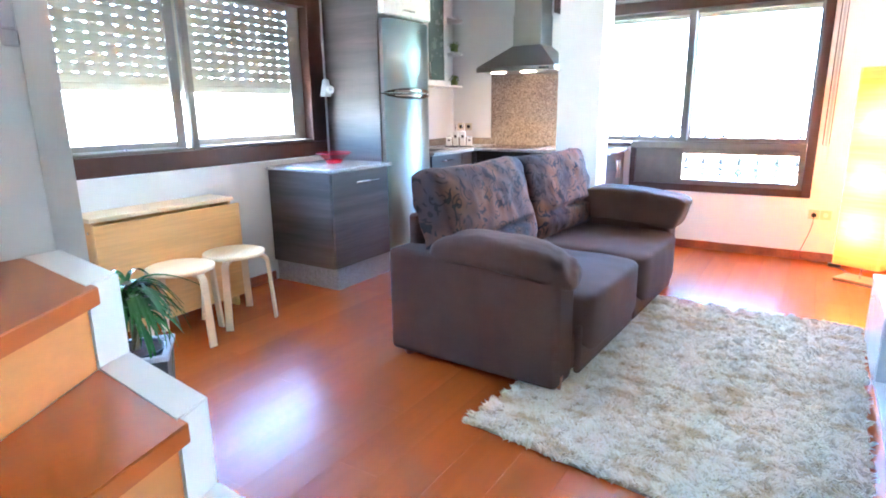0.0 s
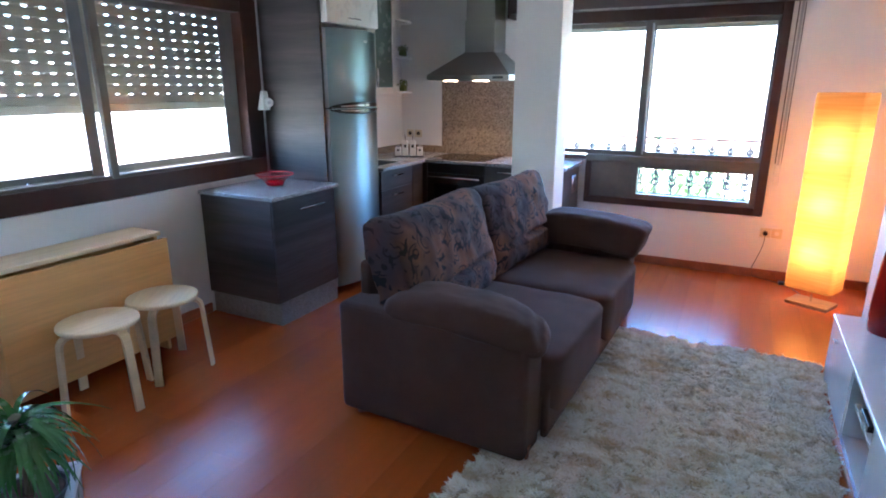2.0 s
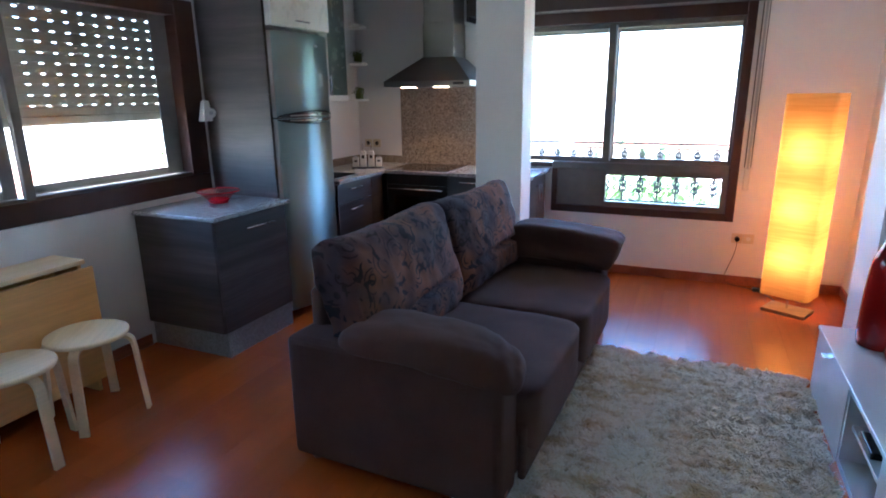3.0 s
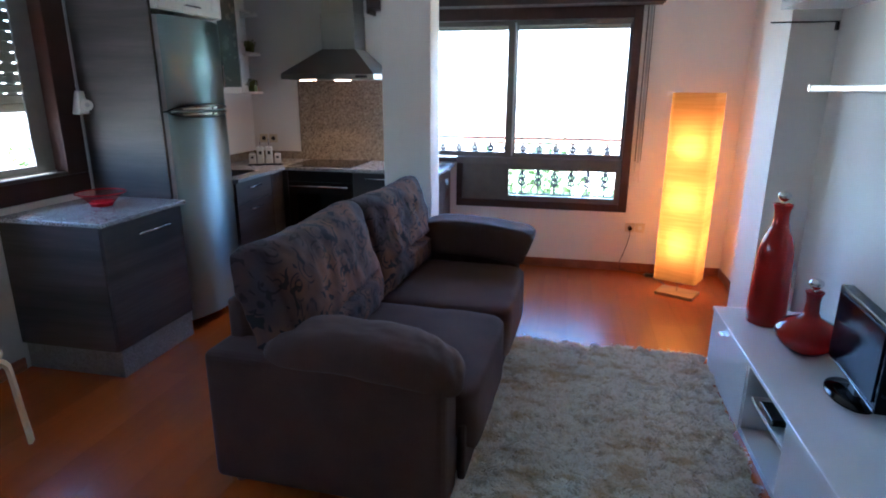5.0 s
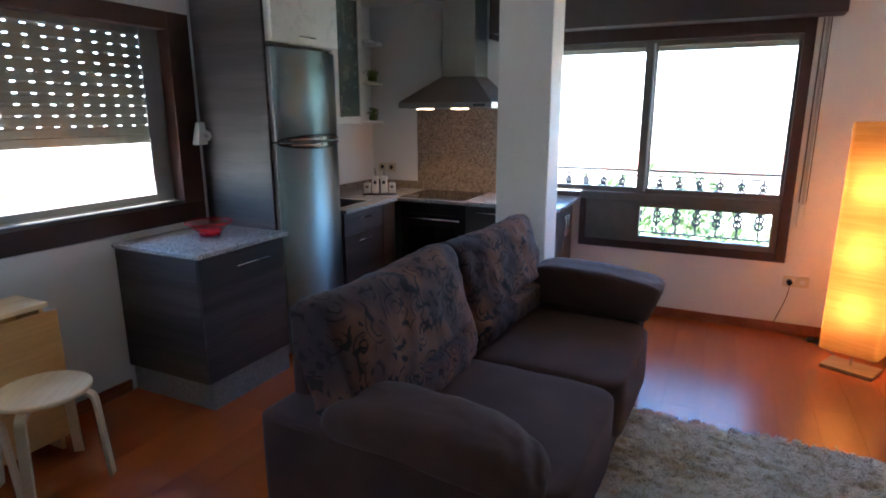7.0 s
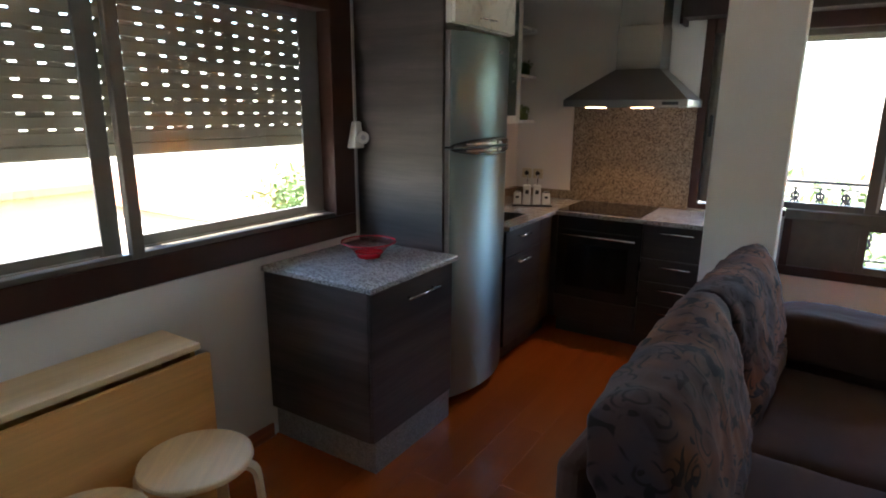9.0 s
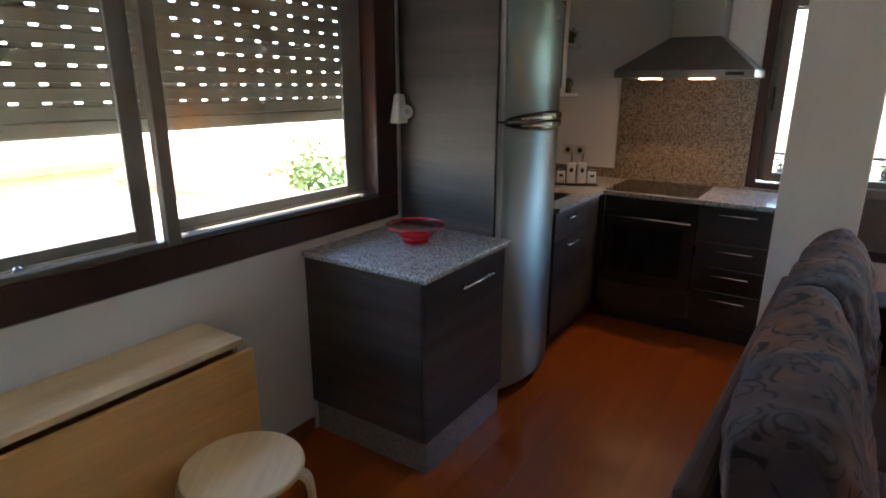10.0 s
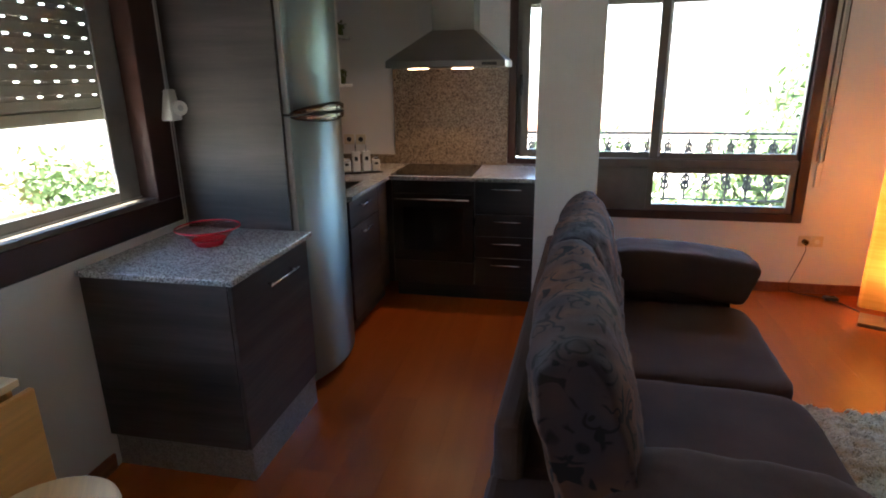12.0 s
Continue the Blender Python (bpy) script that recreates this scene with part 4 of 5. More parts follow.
def base_units():
    z1, top = 0.895, 0.922
    # worktop in an L, with the sink cut on the west arm
    wt = thing("worktop", (-3.3, 7.5, z1), "L-shaped speckled granite kitchen worktop with a sink cut-out", "worktop")
    for r in ((XW + 0.001, -3.93, 6.72, 7.46), (-3.56, -3.45, 6.72, 7.46), (-3.93, -3.56, 6.72, 6.78), (-3.93, -3.56, 7.20, 7.46), (XW + 0.001, W2XM - 0.02, 7.4602, YN - 0.004)):
        part("slab", boxes((*r, z1, top), bevel=0.001), STONE, wt)
    single("upstand", boxes((XW + 0.001, XW + 0.02, 6.72, YN - 0.002, top, top + 0.07), (XW + 0.02, -3.575, YN - 0.02, YN - 0.003, top, top + 0.07), bevel=0.002), STONE2, "granite upstand behind the worktop", "upstand")
    single("splashback", boxes((-3.575, W2X0 - 0.012, YN - 0.022, YN - 0.003, top + 0.001, 1.70), bevel=0.002), STONE2, "brown speckled granite splashback behind the hob", "splashback")
    single("window_sill", boxes((W2X0 - 0.012, W2XM - 0.02, YN - 0.045, YN - 0.021, top, top + 0.012)), STONE, "granite strip below the kitchen window", "sill")
    a = thing("base_cabinet", (-3.76, 7.05, 0), "grey oak base cabinet next to the fridge", "kitchen cabinet")
    part("body", boxes((XW + 0.003, -3.49, 6.715, 7.45, 0.12, 0.77)), OAKX, a)
    for y0, y1, z0, zz in ((6.717, 7.25, 0.125, 0.72), (6.717, 7.25, 0.724, z1 - 0.006), (7.254, 7.45, 0.125, z1 - 0.006)):
        d = part("door", boxes((-3.489, -3.471, y0, y1, z0, zz), bevel=0.0015), OAK, a)
        if y1 - y0 > 0.3:
            bar_handle(d, (-3.471, 6.87, zz - 0.05), (-3.471, 7.04, zz - 0.05), (0.028, 0, 0))
    part("plinth", boxes((XW + 0.003, -3.53, 6.715, 7.5, 0, 0.119)), OAKX, a)
    # Fronts facing away from the window use the oak with shade painted in.
    c = thing("corner_cabinet", (-3.7, 7.8, 0), "grey oak corner base cabinet, coloured darker for shade", "kitchen cabinet")
    part("body", boxes((XW + 0.003, -3.44, 7.484, YN - 0.004, 0.12, z1 - 0.001)), OAKSHADE, c)
    o = thing("oven", (-3.14, 7.78, 0), "black built-under oven with a steel bar handle", "oven")
    part("body", boxes((-3.437, -2.842, 7.50, YN - 0.004, 0.12, z1 - 0.001)), BLACK, o)
    part("control_panel", boxes((-3.434, -2.845, 7.476, 7.499, 0.80, z1 - 0.004), bevel=0.002), OVEN, o)
    d = part("door", boxes((-3.434, -2.845, 7.474, 7.499, 0.30, 0.795), bevel=0.003), OVEN, o)
    part("pane", boxes((-3.36, -2.92, 7.470, 7.4735, 0.38, 0.70)), BLACKGLASS, d)
    bar_handle(d, (-3.41, 7.474, 0.765), (-2.87, 7.474, 0.765), (0, -0.04, 0), 0.007)
    d = part("drawer", boxes((-3.434, -2.845, 7.476, 7.499, 0.125, 0.295), bevel=0.002), OAKSHADE, o)
    r = thing("drawer_unit", (-2.6, 7.78, 0), "grey oak unit of four drawers, fronts coloured darker for shade, with steel bar handles", "kitchen cabinet")
    part("body", boxes((-2.838, -2.13, 7.50, YN - 0.004, 0.12, z1 - 0.001)), OAKSHADE, r)
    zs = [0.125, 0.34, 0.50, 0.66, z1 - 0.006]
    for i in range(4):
        d = part("drawer", boxes((-2.835, -2.425, 7.48, 7.499, zs[i] + 0.002, zs[i + 1] - 0.002), bevel=0.002), OAKSHADE, r)
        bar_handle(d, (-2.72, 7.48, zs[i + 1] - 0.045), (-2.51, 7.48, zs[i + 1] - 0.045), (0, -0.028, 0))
    part("filler", boxes((-2.421, -2.13, 7.482, 7.499, 0.125, z1 - 0.006)), OAKSHADE, r)
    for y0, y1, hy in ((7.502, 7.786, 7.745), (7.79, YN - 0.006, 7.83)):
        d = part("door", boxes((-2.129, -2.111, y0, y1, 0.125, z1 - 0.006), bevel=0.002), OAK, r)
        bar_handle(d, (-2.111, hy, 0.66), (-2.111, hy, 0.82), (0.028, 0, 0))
    part("plinth", boxes((-3.434, -2.16, 7.54, YN - 0.004, 0, 0.119)), OAKSHADE, r)
    k = thing("sink", (-3.74, 6.99, top), "dark steel inset sink in the granite worktop", "sink")
    part("rim", boxes(*[(-3.94, -3.92, 6.77, 7.21, top + 0.0005, top + 0.003), (-3.57, -3.55, 6.77, 7.21, top + 0.0005, top + 0.003), (-3.92, -3.57, 6.77, 6.79, top + 0.0005, top + 0.003), (-3.92, -3.57, 7.19, 7.21, top + 0.0005, top + 0.003)], bevel=0.001), HOOD, k)
    part("basin", boxes((-3.929, -3.561, 6.781, 7.199, 0.78, 0.785), (-3.929, -3.925, 6.781, 7.199, 0.785, top), (-3.565, -3.561, 6.781, 7.199, 0.785, top), (-3.925, -3.565, 6.781, 6.785, 0.785, top), (-3.925, -3.565, 7.195, 7.199, 0.785, top)), HOOD, k)
    h = thing("hob", (-3.15, 7.77, top), "black glass ceramic hob set in the worktop", "hob")
    part("plate", boxes((-3.45, -2.86, 7.50, 8.02, top + 0.0005, top + 0.006), bevel=0.002), BLACKGLASS, h)
    for x, y, rr in ((-3.3, 7.88, 0.09), (-3.0, 7.88, 0.075), (-3.3, 7.64, 0.075), (-3.0, 7.64, 0.1)):
        part("ring", lathe([(rr - 0.003, 0), (rr, 0), (rr, 0.0006), (rr - 0.003, 0.0006)], 40, (x, y, top + 0.006)), OVEN, h)


def hood():
    h = thing("cooker_hood", (-3.03, 7.8, 1.65), "stainless steel pyramid cooker hood with lit halogen spots", "cooker hood")
    x0, x1, y0, y1, z0 = -3.465, -2.645, 7.53, YN - 0.025, 1.652
    bm = bmesh.new()
    lo = [(x0, y0), (x1, y0), (x1, y1), (x0, y1)]
    hi = [(-3.19, 7.78), (-2.89, 7.78), (-2.89, y1), (-3.19, y1)]
    a = [bm.verts.new((x, y, z0 + 0.045)) for x, y in lo]
    b = [bm.verts.new((x, y, 1.905)) for x, y in hi]
    for i in range(4):
        bm.faces.new((a[i], a[(i + 1) % 4], b[(i + 1) % 4], b[i]))
    bm.faces.new(list(reversed(a)))
    bm.faces.new(b)
    part("canopy", bm, HOOD, h)
    part("lip", boxes((x0, x1, y0, y1, z0, z0 + 0.0445), bevel=0.002), HOOD, h)
    part("chimney", boxes((-3.19, -2.89, 7.78, y1, 1.9055, 2.19), bevel=0.003), HOOD, h)
    part("upper_chimney", boxes((-3.182, -2.898, 7.788, y1, 2.1905, ZC - 0.003), bevel=0.003), HOOD, h)
    part("filter", boxes((x0 + 0.06, x1 - 0.06, y0 + 0.06, y1 - 0.06, z0 - 0.004, z0 - 0.0005)), SASH, h)
    for x in (-3.25, -2.94):
        bm = bmesh.new()
        cyl(bm, (x, 7.60, z0 - 0.010), (x, 7.60, z0 - 0.0045), 0.045)
        bmesh.ops.scale(bm, vec=(1.6, 1, 1), space=Matrix.Translation((-x, 0, 0)), verts=bm.verts)
        part("spot", bm, HALOGEN, h)
        lamp = bpy.data.lights.new("hood_spot", "SPOT")
        lamp.energy, lamp.color, lamp.spot_size, lamp.shadow_soft_size = HOODW, (1.0, 0.58, 0.3), radians(98), 0.05
        o = new("hood_spot_light", lamp)
        o.location = (x, 7.62, z0 - 0.012)
    part("switches", boxes((-2.80, -2.70, y0 - 0.004, y0, z0 + 0.012, z0 + 0.032), bevel=0.001), BLACK, h)


def cruets():
    c = thing("condiment_set", (-3.75, 7.57, 0.922), "white oil and spice containers on a black tray", "condiment set")
    part("tray", boxes((-3.80, -3.70, 7.42, 7.72, 0.9225, 0.934), bevel=0.003), BLACK, c)
    for y, h, r in ((7.46, 0.085, 0.028), (7.53, 0.145, 0.028), (7.605, 0.145, 0.028), (7.675, 0.085, 0.028)):
        z = 0.9345
        b = part("container", boxes((-3.75 - r, -3.75 + r, y - r, y + r, z, z + h), bevel=0.004), WHITEPL, c)
        part("mark", boxes((-3.75 + r, -3.75 + r + 0.001, y - 0.012, y + 0.012, z + h * 0.55, z + h * 0.75)), BLACK, b)
        if h > 0.1:
            part("spout", tube([(-3.75, y, z + h), (-3.75, y, z + h + 0.03), (-3.745, y, z + h + 0.05), (-3.72, y, z + h + 0.075)], 0.006), CHROME, b)
        else:
            part("cap", boxes((-3.75 - 0.02, -3.75 + 0.02, y - 0.02, y + 0.02, z + h, z + h + 0.012), bevel=0.003), CHROME, b)
    c.matrix_basis = pose(-3.69, 7.575, 0.922, 0, 0, -64)


def sockets():
    s = thing("double_socket", (-3.91, YN, 1.11), "ivory double wall socket above the worktop", "socket")
    for x in (-3.965, -3.865):
        part("plate", boxes((x - 0.042, x + 0.042, YN - 0.012, YN, 1.07, 1.15), bevel=0.004, seg=2), IVORY, s)
        part("insert", rod((x, YN - 0.0125, 1.11), (x, YN - 0.014, 1.11), 0.02, 20), BLACK, s)
    s = thing("double_socket", (-0.44, YN, 0.40), "cream double wall socket with a black plug in it", "socket")
    for x in (-0.485, -0.40):
        part("plate", boxes((x - 0.04, x + 0.04, YN - 0.012, YN, 0.36, 0.44), bevel=0.004, seg=2), IVORY, s)
    part("insert", rod((-0.40, YN - 0.0125, 0.40), (-0.40, YN - 0.014, 0.40), 0.018, 20), WHITEPL, s)
    p = thing("power_cord", (-0.485, YN - 0.03, 0.4), "thin dark lamp cord plugged into the wall", "cable")
    part("plug", rod((-0.485, YN - 0.0125, 0.40), (-0.485, YN - 0.05, 0.40), 0.019, 20), BLACK, p)
    part("cord", tube([(-0.485, YN - 0.05, 0.395), (-0.485, YN - 0.06, 0.34), (-0.50, YN - 0.04, 0.25), (-0.53, YN - 0.035, 0.15), (-0.55, YN - 0.03, 0.085), (-0.54, YN - 0.035, 0.02), (-0.48, YN - 0.05, 0.006), (-0.36, YN - 0.1, 0.006), (-0.25, YN - 0.22, 0.006), (-0.2, YN - 0.35, 0.006)], 0.003), BLACK, p)
    part("foot_switch", boxes((-0.34, -0.25, YN - 0.16, YN - 0.10, 0.0, 0.025), bevel=0.008, seg=2), BLACK, p)


island()
fruit_bowl()
fridge()
wall_units()
base_units()
hood()
cruets()
sockets()


# ---------- floor lamp ----------
def floor_lamp():
    cx, cy = -0.143, 7.52
    l = thing("floor_lamp", (cx, cy, 0), "tall paper floor lamp, lit warm, on a flat wooden foot", "floor lamp")
    m = pose(cx, cy, 0, 0, 0, LAMPROT)
    part("foot", turn(boxes((-0.14, 0.15, -0.11, 0.10, 0.0, 0.026), bevel=0.003), m), LAMPWOOD, l)
    part("pole", rod((cx, cy, 0.0265), (cx, cy, 1.5), 0.008), CHROME, l)
    bm = bmesh.new()
    pts, n = [], 10
    w, w2, r = 0.162, 0.124, 0.03
    for k, (sx, sy) in enumerate(((1, 1), (-1, 1), (-1, -1), (1, -1))):
        for i in range(6):
            a = math.pi / 2 * k + math.pi / 2 * i / 5
            pts.append((sx * (w - r) + r * math.cos(a), sy * (w2 - r) + r * math.sin(a)))
    rows = 60
    rings = []
    for j in range(rows + 1):
        z = 0.135 + 1.425 * j / rows
        s = 1.0 + 0.004 * math.sin(j * 2.4) + 0.003 * math.sin(j * 5.1)
        rings.append([bm.verts.new((x * s, y * s, z)) for x, y in pts])
    for a, b in zip(rings, rings[1:]):
        for i in range(len(pts)):
            bm.faces.new((a[i], a[(i + 1) % len(pts)], b[(i + 1) % len(pts)], b[i]))
    for f in bm.faces:
        f.smooth = True
    part("shade", turn(bm, pose(cx, cy, 0, 0, 0, LAMPROT)), PAPER, l)
    for z in (0.42, 0.78, 1.17):
        part("bulb", lathe([(0.008, -0.045), (0.024, -0.03), (0.03, 0.0), (0.024, 0.02), (0.01, 0.032)], 20, (cx + 0.0, cy, z)), BULB, l, smooth=True)
        lamp = bpy.data.lights.new("bulb", "POINT")
        lamp.energy, lamp.color, lamp.shadow_soft_size = LAMPW, (1.0, 0.42, 0.10), 0.04
        o = new("lamp_bulb_light", lamp)
        o.location = (cx, cy - 0.0, z + 0.05)


floor_lamp()


# ---------- media corner ----------
def media_unit():
    u = thing("tv_unit", (0.05, 5.0, 0), "low white gloss TV unit with an open niche", "tv unit")
    x0, x1, y0, y1, z1 = -0.182, XE - 0.003, 2.95, 6.23, 0.384
    part("top", boxes((x0 - 0.006, x1, y0, y1, z1 - 0.022, z1), bevel=0.003), WHITE, u)
    part("body", boxes((x0 + 0.02, x1, 5.56, y1 - 0.004, 0.0, z1 - 0.023), bevel=0.001), WHITE, u)
    d = part("door", boxes((x0, x0 + 0.0195, 5.545, y1 - 0.004, 0.0, z1 - 0.026), bevel=0.002), WHITE, u)
    part("handle", boxes((x0 - 0.025, x0 - 0.001, 5.93, 5.985, 0.318, 0.326), bevel=0.001), CHROME, d)
    part("niche", boxes((x0 + 0.004, x1, 5.02, 5.54, 0.0, 0.03), (x0 + 0.004, x1, 5.02, 5.04, 0.03, z1 - 0.023), (x0 + 0.004, x1, 5.52, 5.54, 0.03, z1 - 0.023), (x1 - 0.012, x1, 5.04, 5.52, 0.03, z1 - 0.023), (x0 + 0.03, x1 - 0.013, 5.041, 5.519, 0.185, 0.203), bevel=0.001), WHITE, u)
    part("body", boxes((x0 + 0.02, x1, y0 + 0.004, 5.018, 0.0, z1 - 0.023)), WHITE, u)
    for a, b in ((y0 + 0.004, 3.95), (3.955, 5.018)):
        d = part("drawer", boxes((x0, x0 + 0.0195, a, b, 0.0, z1 - 0.026), bevel=0.002), WHITE, u)
        part("handle", boxes((x0 - 0.025, x0 - 0.001, (a + b) / 2 - 0.03, (a + b) / 2 + 0.03, 0.318, 0.326), bevel=0.001), CHROME, d)
    r = thing("media_box", (-0.05, 5.33, 0.2035), "small black receiver box in the open niche", "media box")
    part("body", boxes((x0 + 0.035, 0.06, 5.26, 5.42, 0.2035, 0.235), bevel=0.003), BLACK, r)
    part("front", boxes((x0 + 0.030, x0 + 0.0345, 5.262, 5.418, 0.205, 0.2335)), CHROME, r)
    b = thing("shelf", (0.15, 5.0, 1.6), "white floating shelf with a steel end cap", "shelf")
    part("board", boxes((0.03, XE - 0.001, 3.4, 5.95, 1.578, 1.602), bevel=0.002), WHITE, b)
    part("end_cap", boxes((0.025, XE - 0.001, 5.9505, 5.966, 1.574, 1.606), bevel=0.002), CHROME, b)
    c = thing("wall_cabinet", (0.15, 5.0, 2.0), "white wall cabinet high above the TV unit", "wall cabinet")
    part("body", boxes((-0.02, XE - 0.001, 3.4, 6.39, 1.985, 2.02), (-0.02, XE - 0.001, 6.372, 6.39, 2.0205, 2.4), (0.28, XE - 0.001, 3.4, 6.371, 2.0205, 2.4), bevel=0.001), WHITE, c)
    part("rail", boxes((-0.04, 0.29, 6.440, 6.452, 1.925, 1.932), (0.276, 0.288, 6.434, 6.458, 1.885, 1.925)), BLACK, c)


def bottle(name, at, profile, label, top):
    t = thing(name, at, label, "vase")
    part("body", lathe(profile, 48, at), RED, t, smooth=True)
    z = at[2] + top
    bm = lathe([(0.012, -0.012), (0.014, 0.008), (0.01, 0.014), (0.022, 0.022), (0.031, 0.035), (0.031, 0.046), (0.022, 0.058), (0.008, 0.062)], 24, (at[0], at[1], z))
    part("stopper", bm, CHROME, t, "silver ball stopper", smooth=True)


def television():
    at = (0.118, 5.255, 0.3845)
    t = thing("television", at, "small black flat television on an oval gloss stand", "television")
    rot = TVROT
    bm = lathe([(0.8, 0.0), (1.0, 0.004), (0.98, 0.012), (0.5, 0.02), (0.2, 0.022)], 48)
    bmesh.ops.scale(bm, vec=(0.085, 0.15, 1), verts=bm.verts)
    m = pose(*at, 0, 0, rot)
    part("stand", turn(bm, m), BLACKGLASS, t, smooth=True)
    part("neck", turn(boxes((0.0, 0.03, -0.04, 0.04, 0.018, 0.10), bevel=0.004), m), BLACK, t)
    part("casing", turn(boxes((-0.015, 0.035, -0.26, 0.26, 0.065, 0.395), (0.035, 0.06, -0.2, 0.2, 0.1, 0.34), bevel=0.005, seg=2), m), CASE, t)
    part("screen", turn(boxes((-0.0215, -0.0165, -0.235, 0.235, 0.10, 0.372)), m), SCREEN, t)
    part("trim", turn(boxes((-0.0195, -0.0165, -0.25, 0.25, 0.074, 0.080)), m), CHROME, t)


media_unit()
bottle("tall_vase", (0.022, 6.02, 0.3845), [(0.078, 0), (0.090, 0.006), (0.096, 0.05), (0.095, 0.15), (0.091, 0.27), (0.086, 0.37), (0.080, 0.42), (0.068, 0.465), (0.048, 0.51), (0.037, 0.55), (0.035, 0.585), (0.038, 0.615), (0.046, 0.637), (0.047, 0.643), (0.041, 0.644), (0.030, 0.62)], "tall red glazed bottle vase with a flared mouth and silver stopper", 0.644)
bottle("squat_vase", (0.096, 5.675, 0.3845), [(0.05, 0), (0.07, 0.004), (0.112, 0.04), (0.136, 0.078), (0.143, 0.098), (0.136, 0.116), (0.115, 0.140), (0.075, 0.160), (0.042, 0.178), (0.032, 0.20), (0.029, 0.25), (0.033, 0.285), (0.040, 0.297), (0.040, 0.302), (0.032, 0.302), (0.024, 0.285)], "squat round red glazed vase with a silver stopper", 0.300)
television()


# ---------- outside ----------
def balcony():
    single("balcony_slab", boxes((-3.3, 0.3, YN + WT, 9.02, -0.12, 0.0)), TERRACE, "tiled balcony slab outside the window", "balcony", kind="structure")
    r = thing("balcony_railing", (-1.5, 8.95, 0), "black wrought-iron balcony railing with floral balusters", "railing")
    part("top_rail", boxes((-3.2, 0.2, 8.935, 8.96, 1.08, 1.10)), IRON, r)
    part("mid_rail", boxes((-3.2, 0.2, 8.94, 8.955, 1.036, 1.048)), IRON, r)
    part("bottom_rail", boxes((-3.2, 0.2, 8.94, 8.955, 0.505, 0.52)), IRON, r)
    for x in (-3.2, 0.19):
        part("post", boxes((x - 0.012, x + 0.012, 8.935, 8.96, 0.0, 1.079)), IRON, r)
    x = -3.04
    bm = bmesh.new()
    cyl(bm, (0, 0, 0.52), (0, 0, 1.037), 0.010, n=6)
    for z, s in ((0.955, 0.7), (0.665, 0.85)):
        for sx in (-1, 1):
            pts = [(sx * 0.036 * s * math.sin(a), 0, z + 0.036 * s * (1 - math.cos(a)) * (1 if k else -1)) for k in (0, 1) for a in [0.3 + 0.55 * i for i in range(6)]]
            for q0, q1 in zip(pts[:6], pts[1:6]):
                cyl(bm, q0, q1, 0.0115, n=5)
            for q0, q1 in zip(pts[6:], pts[7:]):
                cyl(bm, q0, q1, 0.0115, n=5)
        for k in range(6):
            a = k * math.pi / 3
            cyl(bm, (0, -0.006, 0.745), (0.028 * math.cos(a), -0.006, 0.745 + 0.028 * math.sin(a)), 0.011, 0.005, 5)
    me = mesh_of(bm, IRON)
    while x < 0.15:
        if min(abs(x - p) for p in (0.19,)) > 0.05:
            ob = part("baluster", me, IRON, r)
            ob.location = (x, 8.947, 0)
        x += 0.169


def leafy_tree(name, at, h, spread, seed, label):
    rng = random.Random(seed)
    t = thing(name, at, label, "tree")
    x, y, z = at
    part("trunk", tube([(x, y, z), (x + 0.1, y, z + h * 0.3), (x - 0.1, y + 0.1, z + h * 0.7)], 0.16, 8), STEM, t)
    vs, fs = [], []
    for b in range(7):
        a, rr = rng.uniform(0, 6.28), spread * rng.uniform(0.2, 0.9)
        e = Vector((x + rr * math.cos(a), y + rr * math.sin(a), z + h * rng.uniform(0.55, 0.95)))
        part("limb", tube([(x, y, z + h * 0.45), tuple((Vector((x, y, z + h * 0.45)) + e) / 2 + Vector((0, 0, 0.2))), tuple(e)], 0.05, 6), STEM, t)
        for i in range(900):
            c = e + Vector((rng.gauss(0, 1), rng.gauss(0, 1), rng.gauss(0, 0.8))) * spread * 0.28
            u = Vector((rng.gauss(0, 1), rng.gauss(0, 1), rng.gauss(0, 1))).normalized()
            w = u.orthogonal().normalized()
            s = rng.uniform(0.06, 0.14)
            o = len(vs)
            vs += [tuple(c - u * s), tuple(c + w * s * 0.5), tuple(c + u * s), tuple(c - w * s * 0.5)]
            fs.append((o, o + 1, o + 2, o + 3))
    me = bpy.data.meshes.new("crown")
    me.from_pydata(vs, [], fs)
    me.materials.append(FOLIAGE)
    part("crown", me, FOLIAGE, t, kind="stuff")


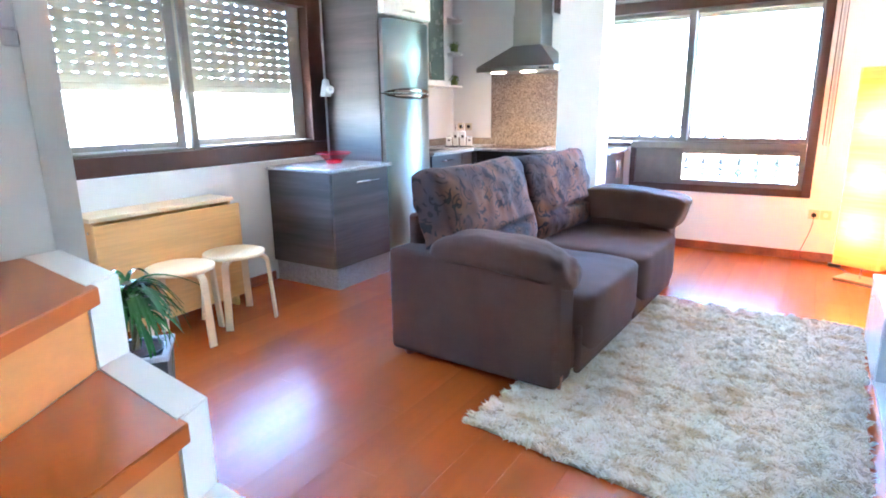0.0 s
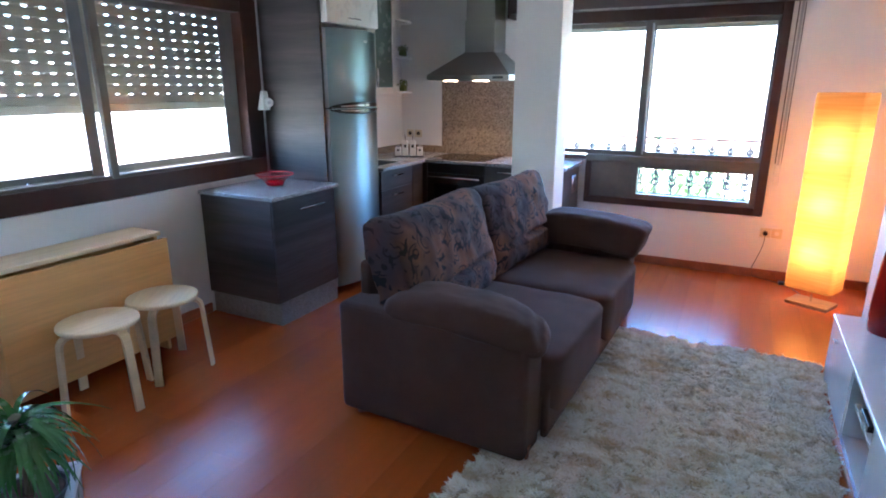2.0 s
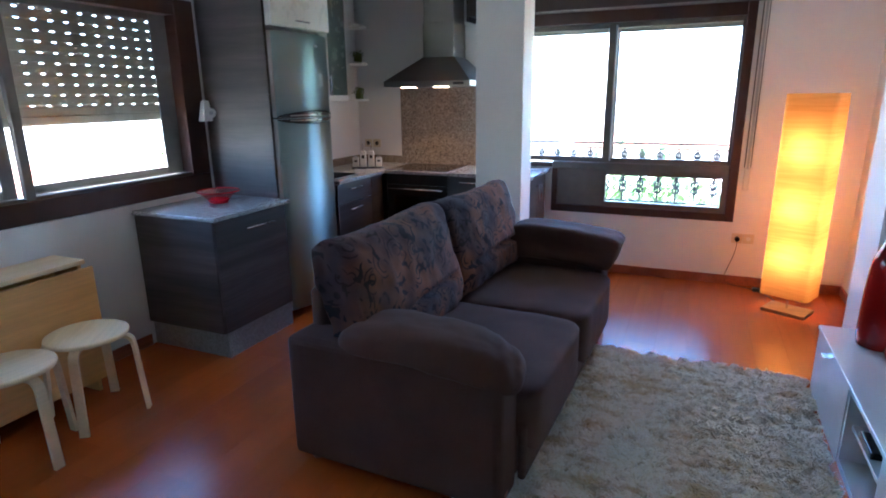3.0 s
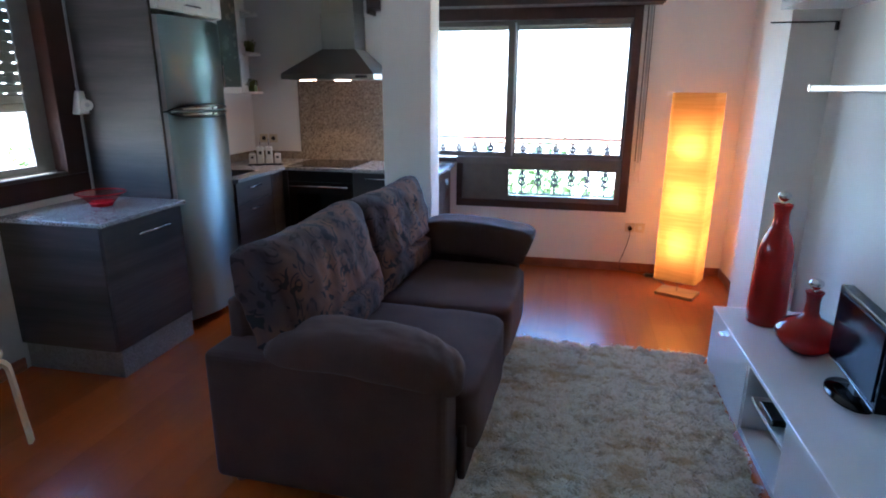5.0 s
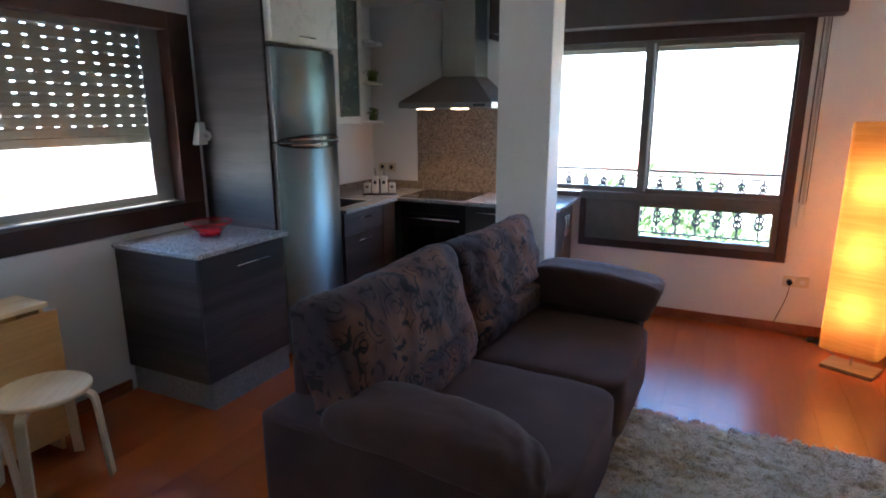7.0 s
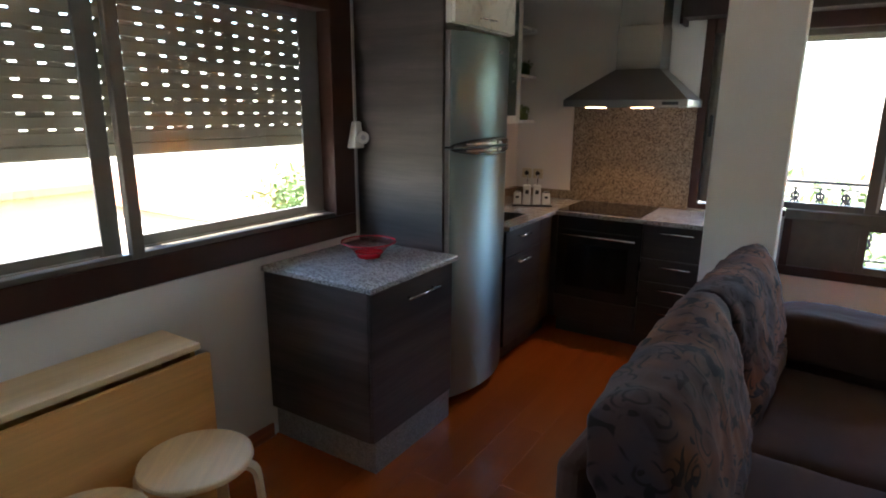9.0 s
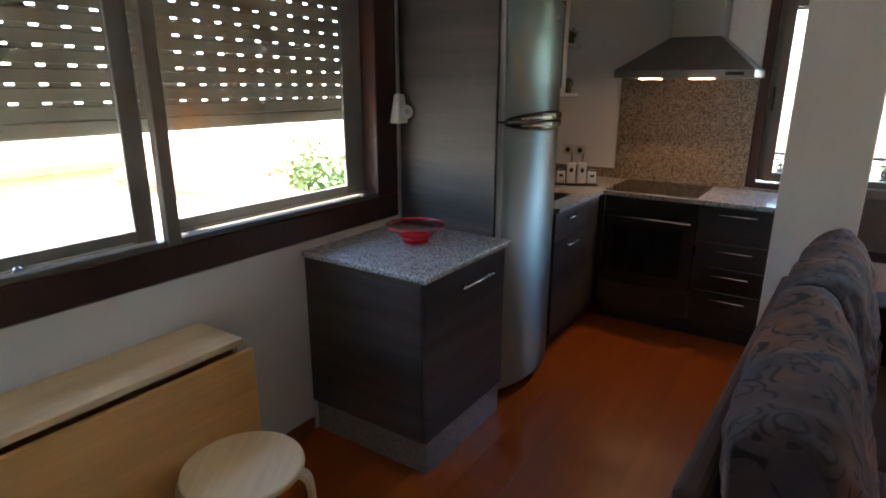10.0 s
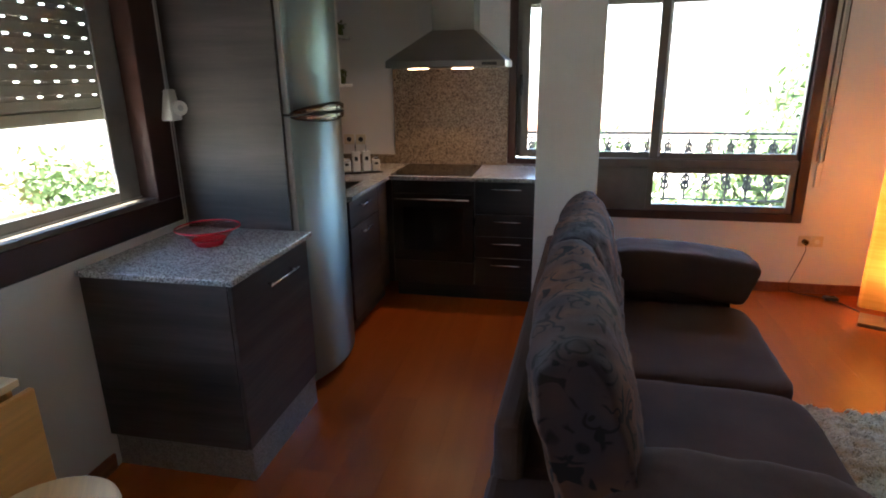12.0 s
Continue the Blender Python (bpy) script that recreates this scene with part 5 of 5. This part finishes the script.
def block(name, x0, x1, y0, y1, h, mat, label, seed):
    b = thing(name, ((x0 + x1) / 2, (y0 + y1) / 2, -6.0), label, "building")
    part("wall", boxes((x0, x1, y0, y1, -6.0, -6 + h)), mat, b)
    part("roof", boxes((x0 - 0.3, x1 + 0.3, y0 - 0.3, y1 + 0.3, -6 + h, -6 + h + 0.25), bevel=0.04), ROOF, b)
    k = 0
    z = -5.0
    while z + 1.5 < -6 + h:
        if abs(x1) < abs(x0):
            y = y0 + 1.0
            while y < y1 - 1.5:
                w = part("window", boxes((x1 - 0.02, x1 + 0.03, y, y + 1.1, z, z + 1.3)), RENDERW, b)
                part("pane", boxes((x1 + 0.031, x1 + 0.036, y + 0.08, y + 1.02, z + 0.08, z + 1.22)), SLAT, w)
                y += 2.6
        x = x0 + 1.0
        while x < x1 - 1.5 and y0 > 5:
            w = part("window", boxes((x, x + 1.1, y0 - 0.03, y0 + 0.02, z, z + 1.3)), RENDERW, b)
            part("pane", boxes((x + 0.08, x + 1.02, y0 - 0.036, y0 - 0.031, z + 0.08, z + 1.22)), SLAT, w)
            x += 2.6
        z += 2.9


FOLIAGE = plain("tree_foliage", (0.10, 0.155, 0.045), 0.6, var=0.4, scale=3)
ROOF = plain("terracotta_roof", (0.42, 0.17, 0.09), 0.8, var=0.2, scale=3)
RENDERW = plain("pale_render", (0.62, 0.56, 0.46), 0.85, var=0.08, scale=0.7)
RENDERO = plain("ochre_render", (0.5, 0.28, 0.15), 0.85, var=0.08, scale=0.7)
GROUNDM = plain("dry_ground", (0.34, 0.3, 0.22), 0.9, var=0.25, scale=0.15)
single("ground", boxes((-600, 600, -600, 600, -6.4, -6.0)), GROUNDM, kind="structure")
balcony()
block("neighbour_house", -26, -17, 4, 11, 5.6, RENDERO, "ochre rendered house with a terracotta roof across the street", 1)
block("neighbour_house", -30, -15, 14, 26, 4.4, RENDERW, "pale rendered house beyond the side window", 2)
block("neighbour_house", -6, 6, 32, 42, 5.0, RENDERW, "pale rendered house beyond the balcony", 3)
leafy_tree("tree", (-13.5, 16.0, -6.0), 6.7, 1.7, 1, "leafy green tree outside the side window")
leafy_tree("tree", (2.0, 14.0, -6.0), 8.8, 1.7, 2, "leafy green tree beyond the balcony railing")
leafy_tree("tree", (-1.2, 15.0, -6.0), 5.7, 2.1, 3, "leafy green tree beyond the balcony railing")

# ---------- laminate boards ----------
BW, BL = 0.192, 1.26
fl = thing("laminate_floor", (XW, YS, 0), kind="structure")
bm = bmesh.new()
box(bm, 0.0002, BW - 0.0002, 0.0002, BL - 0.0002, -0.011, 0.0, bevel=0.0003)
full = mesh_of(bm, BOARD)
rng = random.Random(9)
i = 0
x = XW
while x < XE - 0.001:
    y = YS - rng.random() * BL
    while y < YN:
        if y >= YS and y + BL <= YN and x + BW <= XE:
            ob = part("board", full, BOARD, fl)
            ob.location = (x, y, 0)
        else:
            a, b = max(y, YS), min(y + BL, YN)
            if b - a > 0.01:
                bm = bmesh.new()
                box(bm, 0.0003, min(BW, XE - x) - 0.0003, 0.0003, b - a - 0.0003, -0.011, 0.0)
                ob = part("board", bm, BOARD, fl)
                ob.location = (x, a, 0)
        y += BL
    x += BW
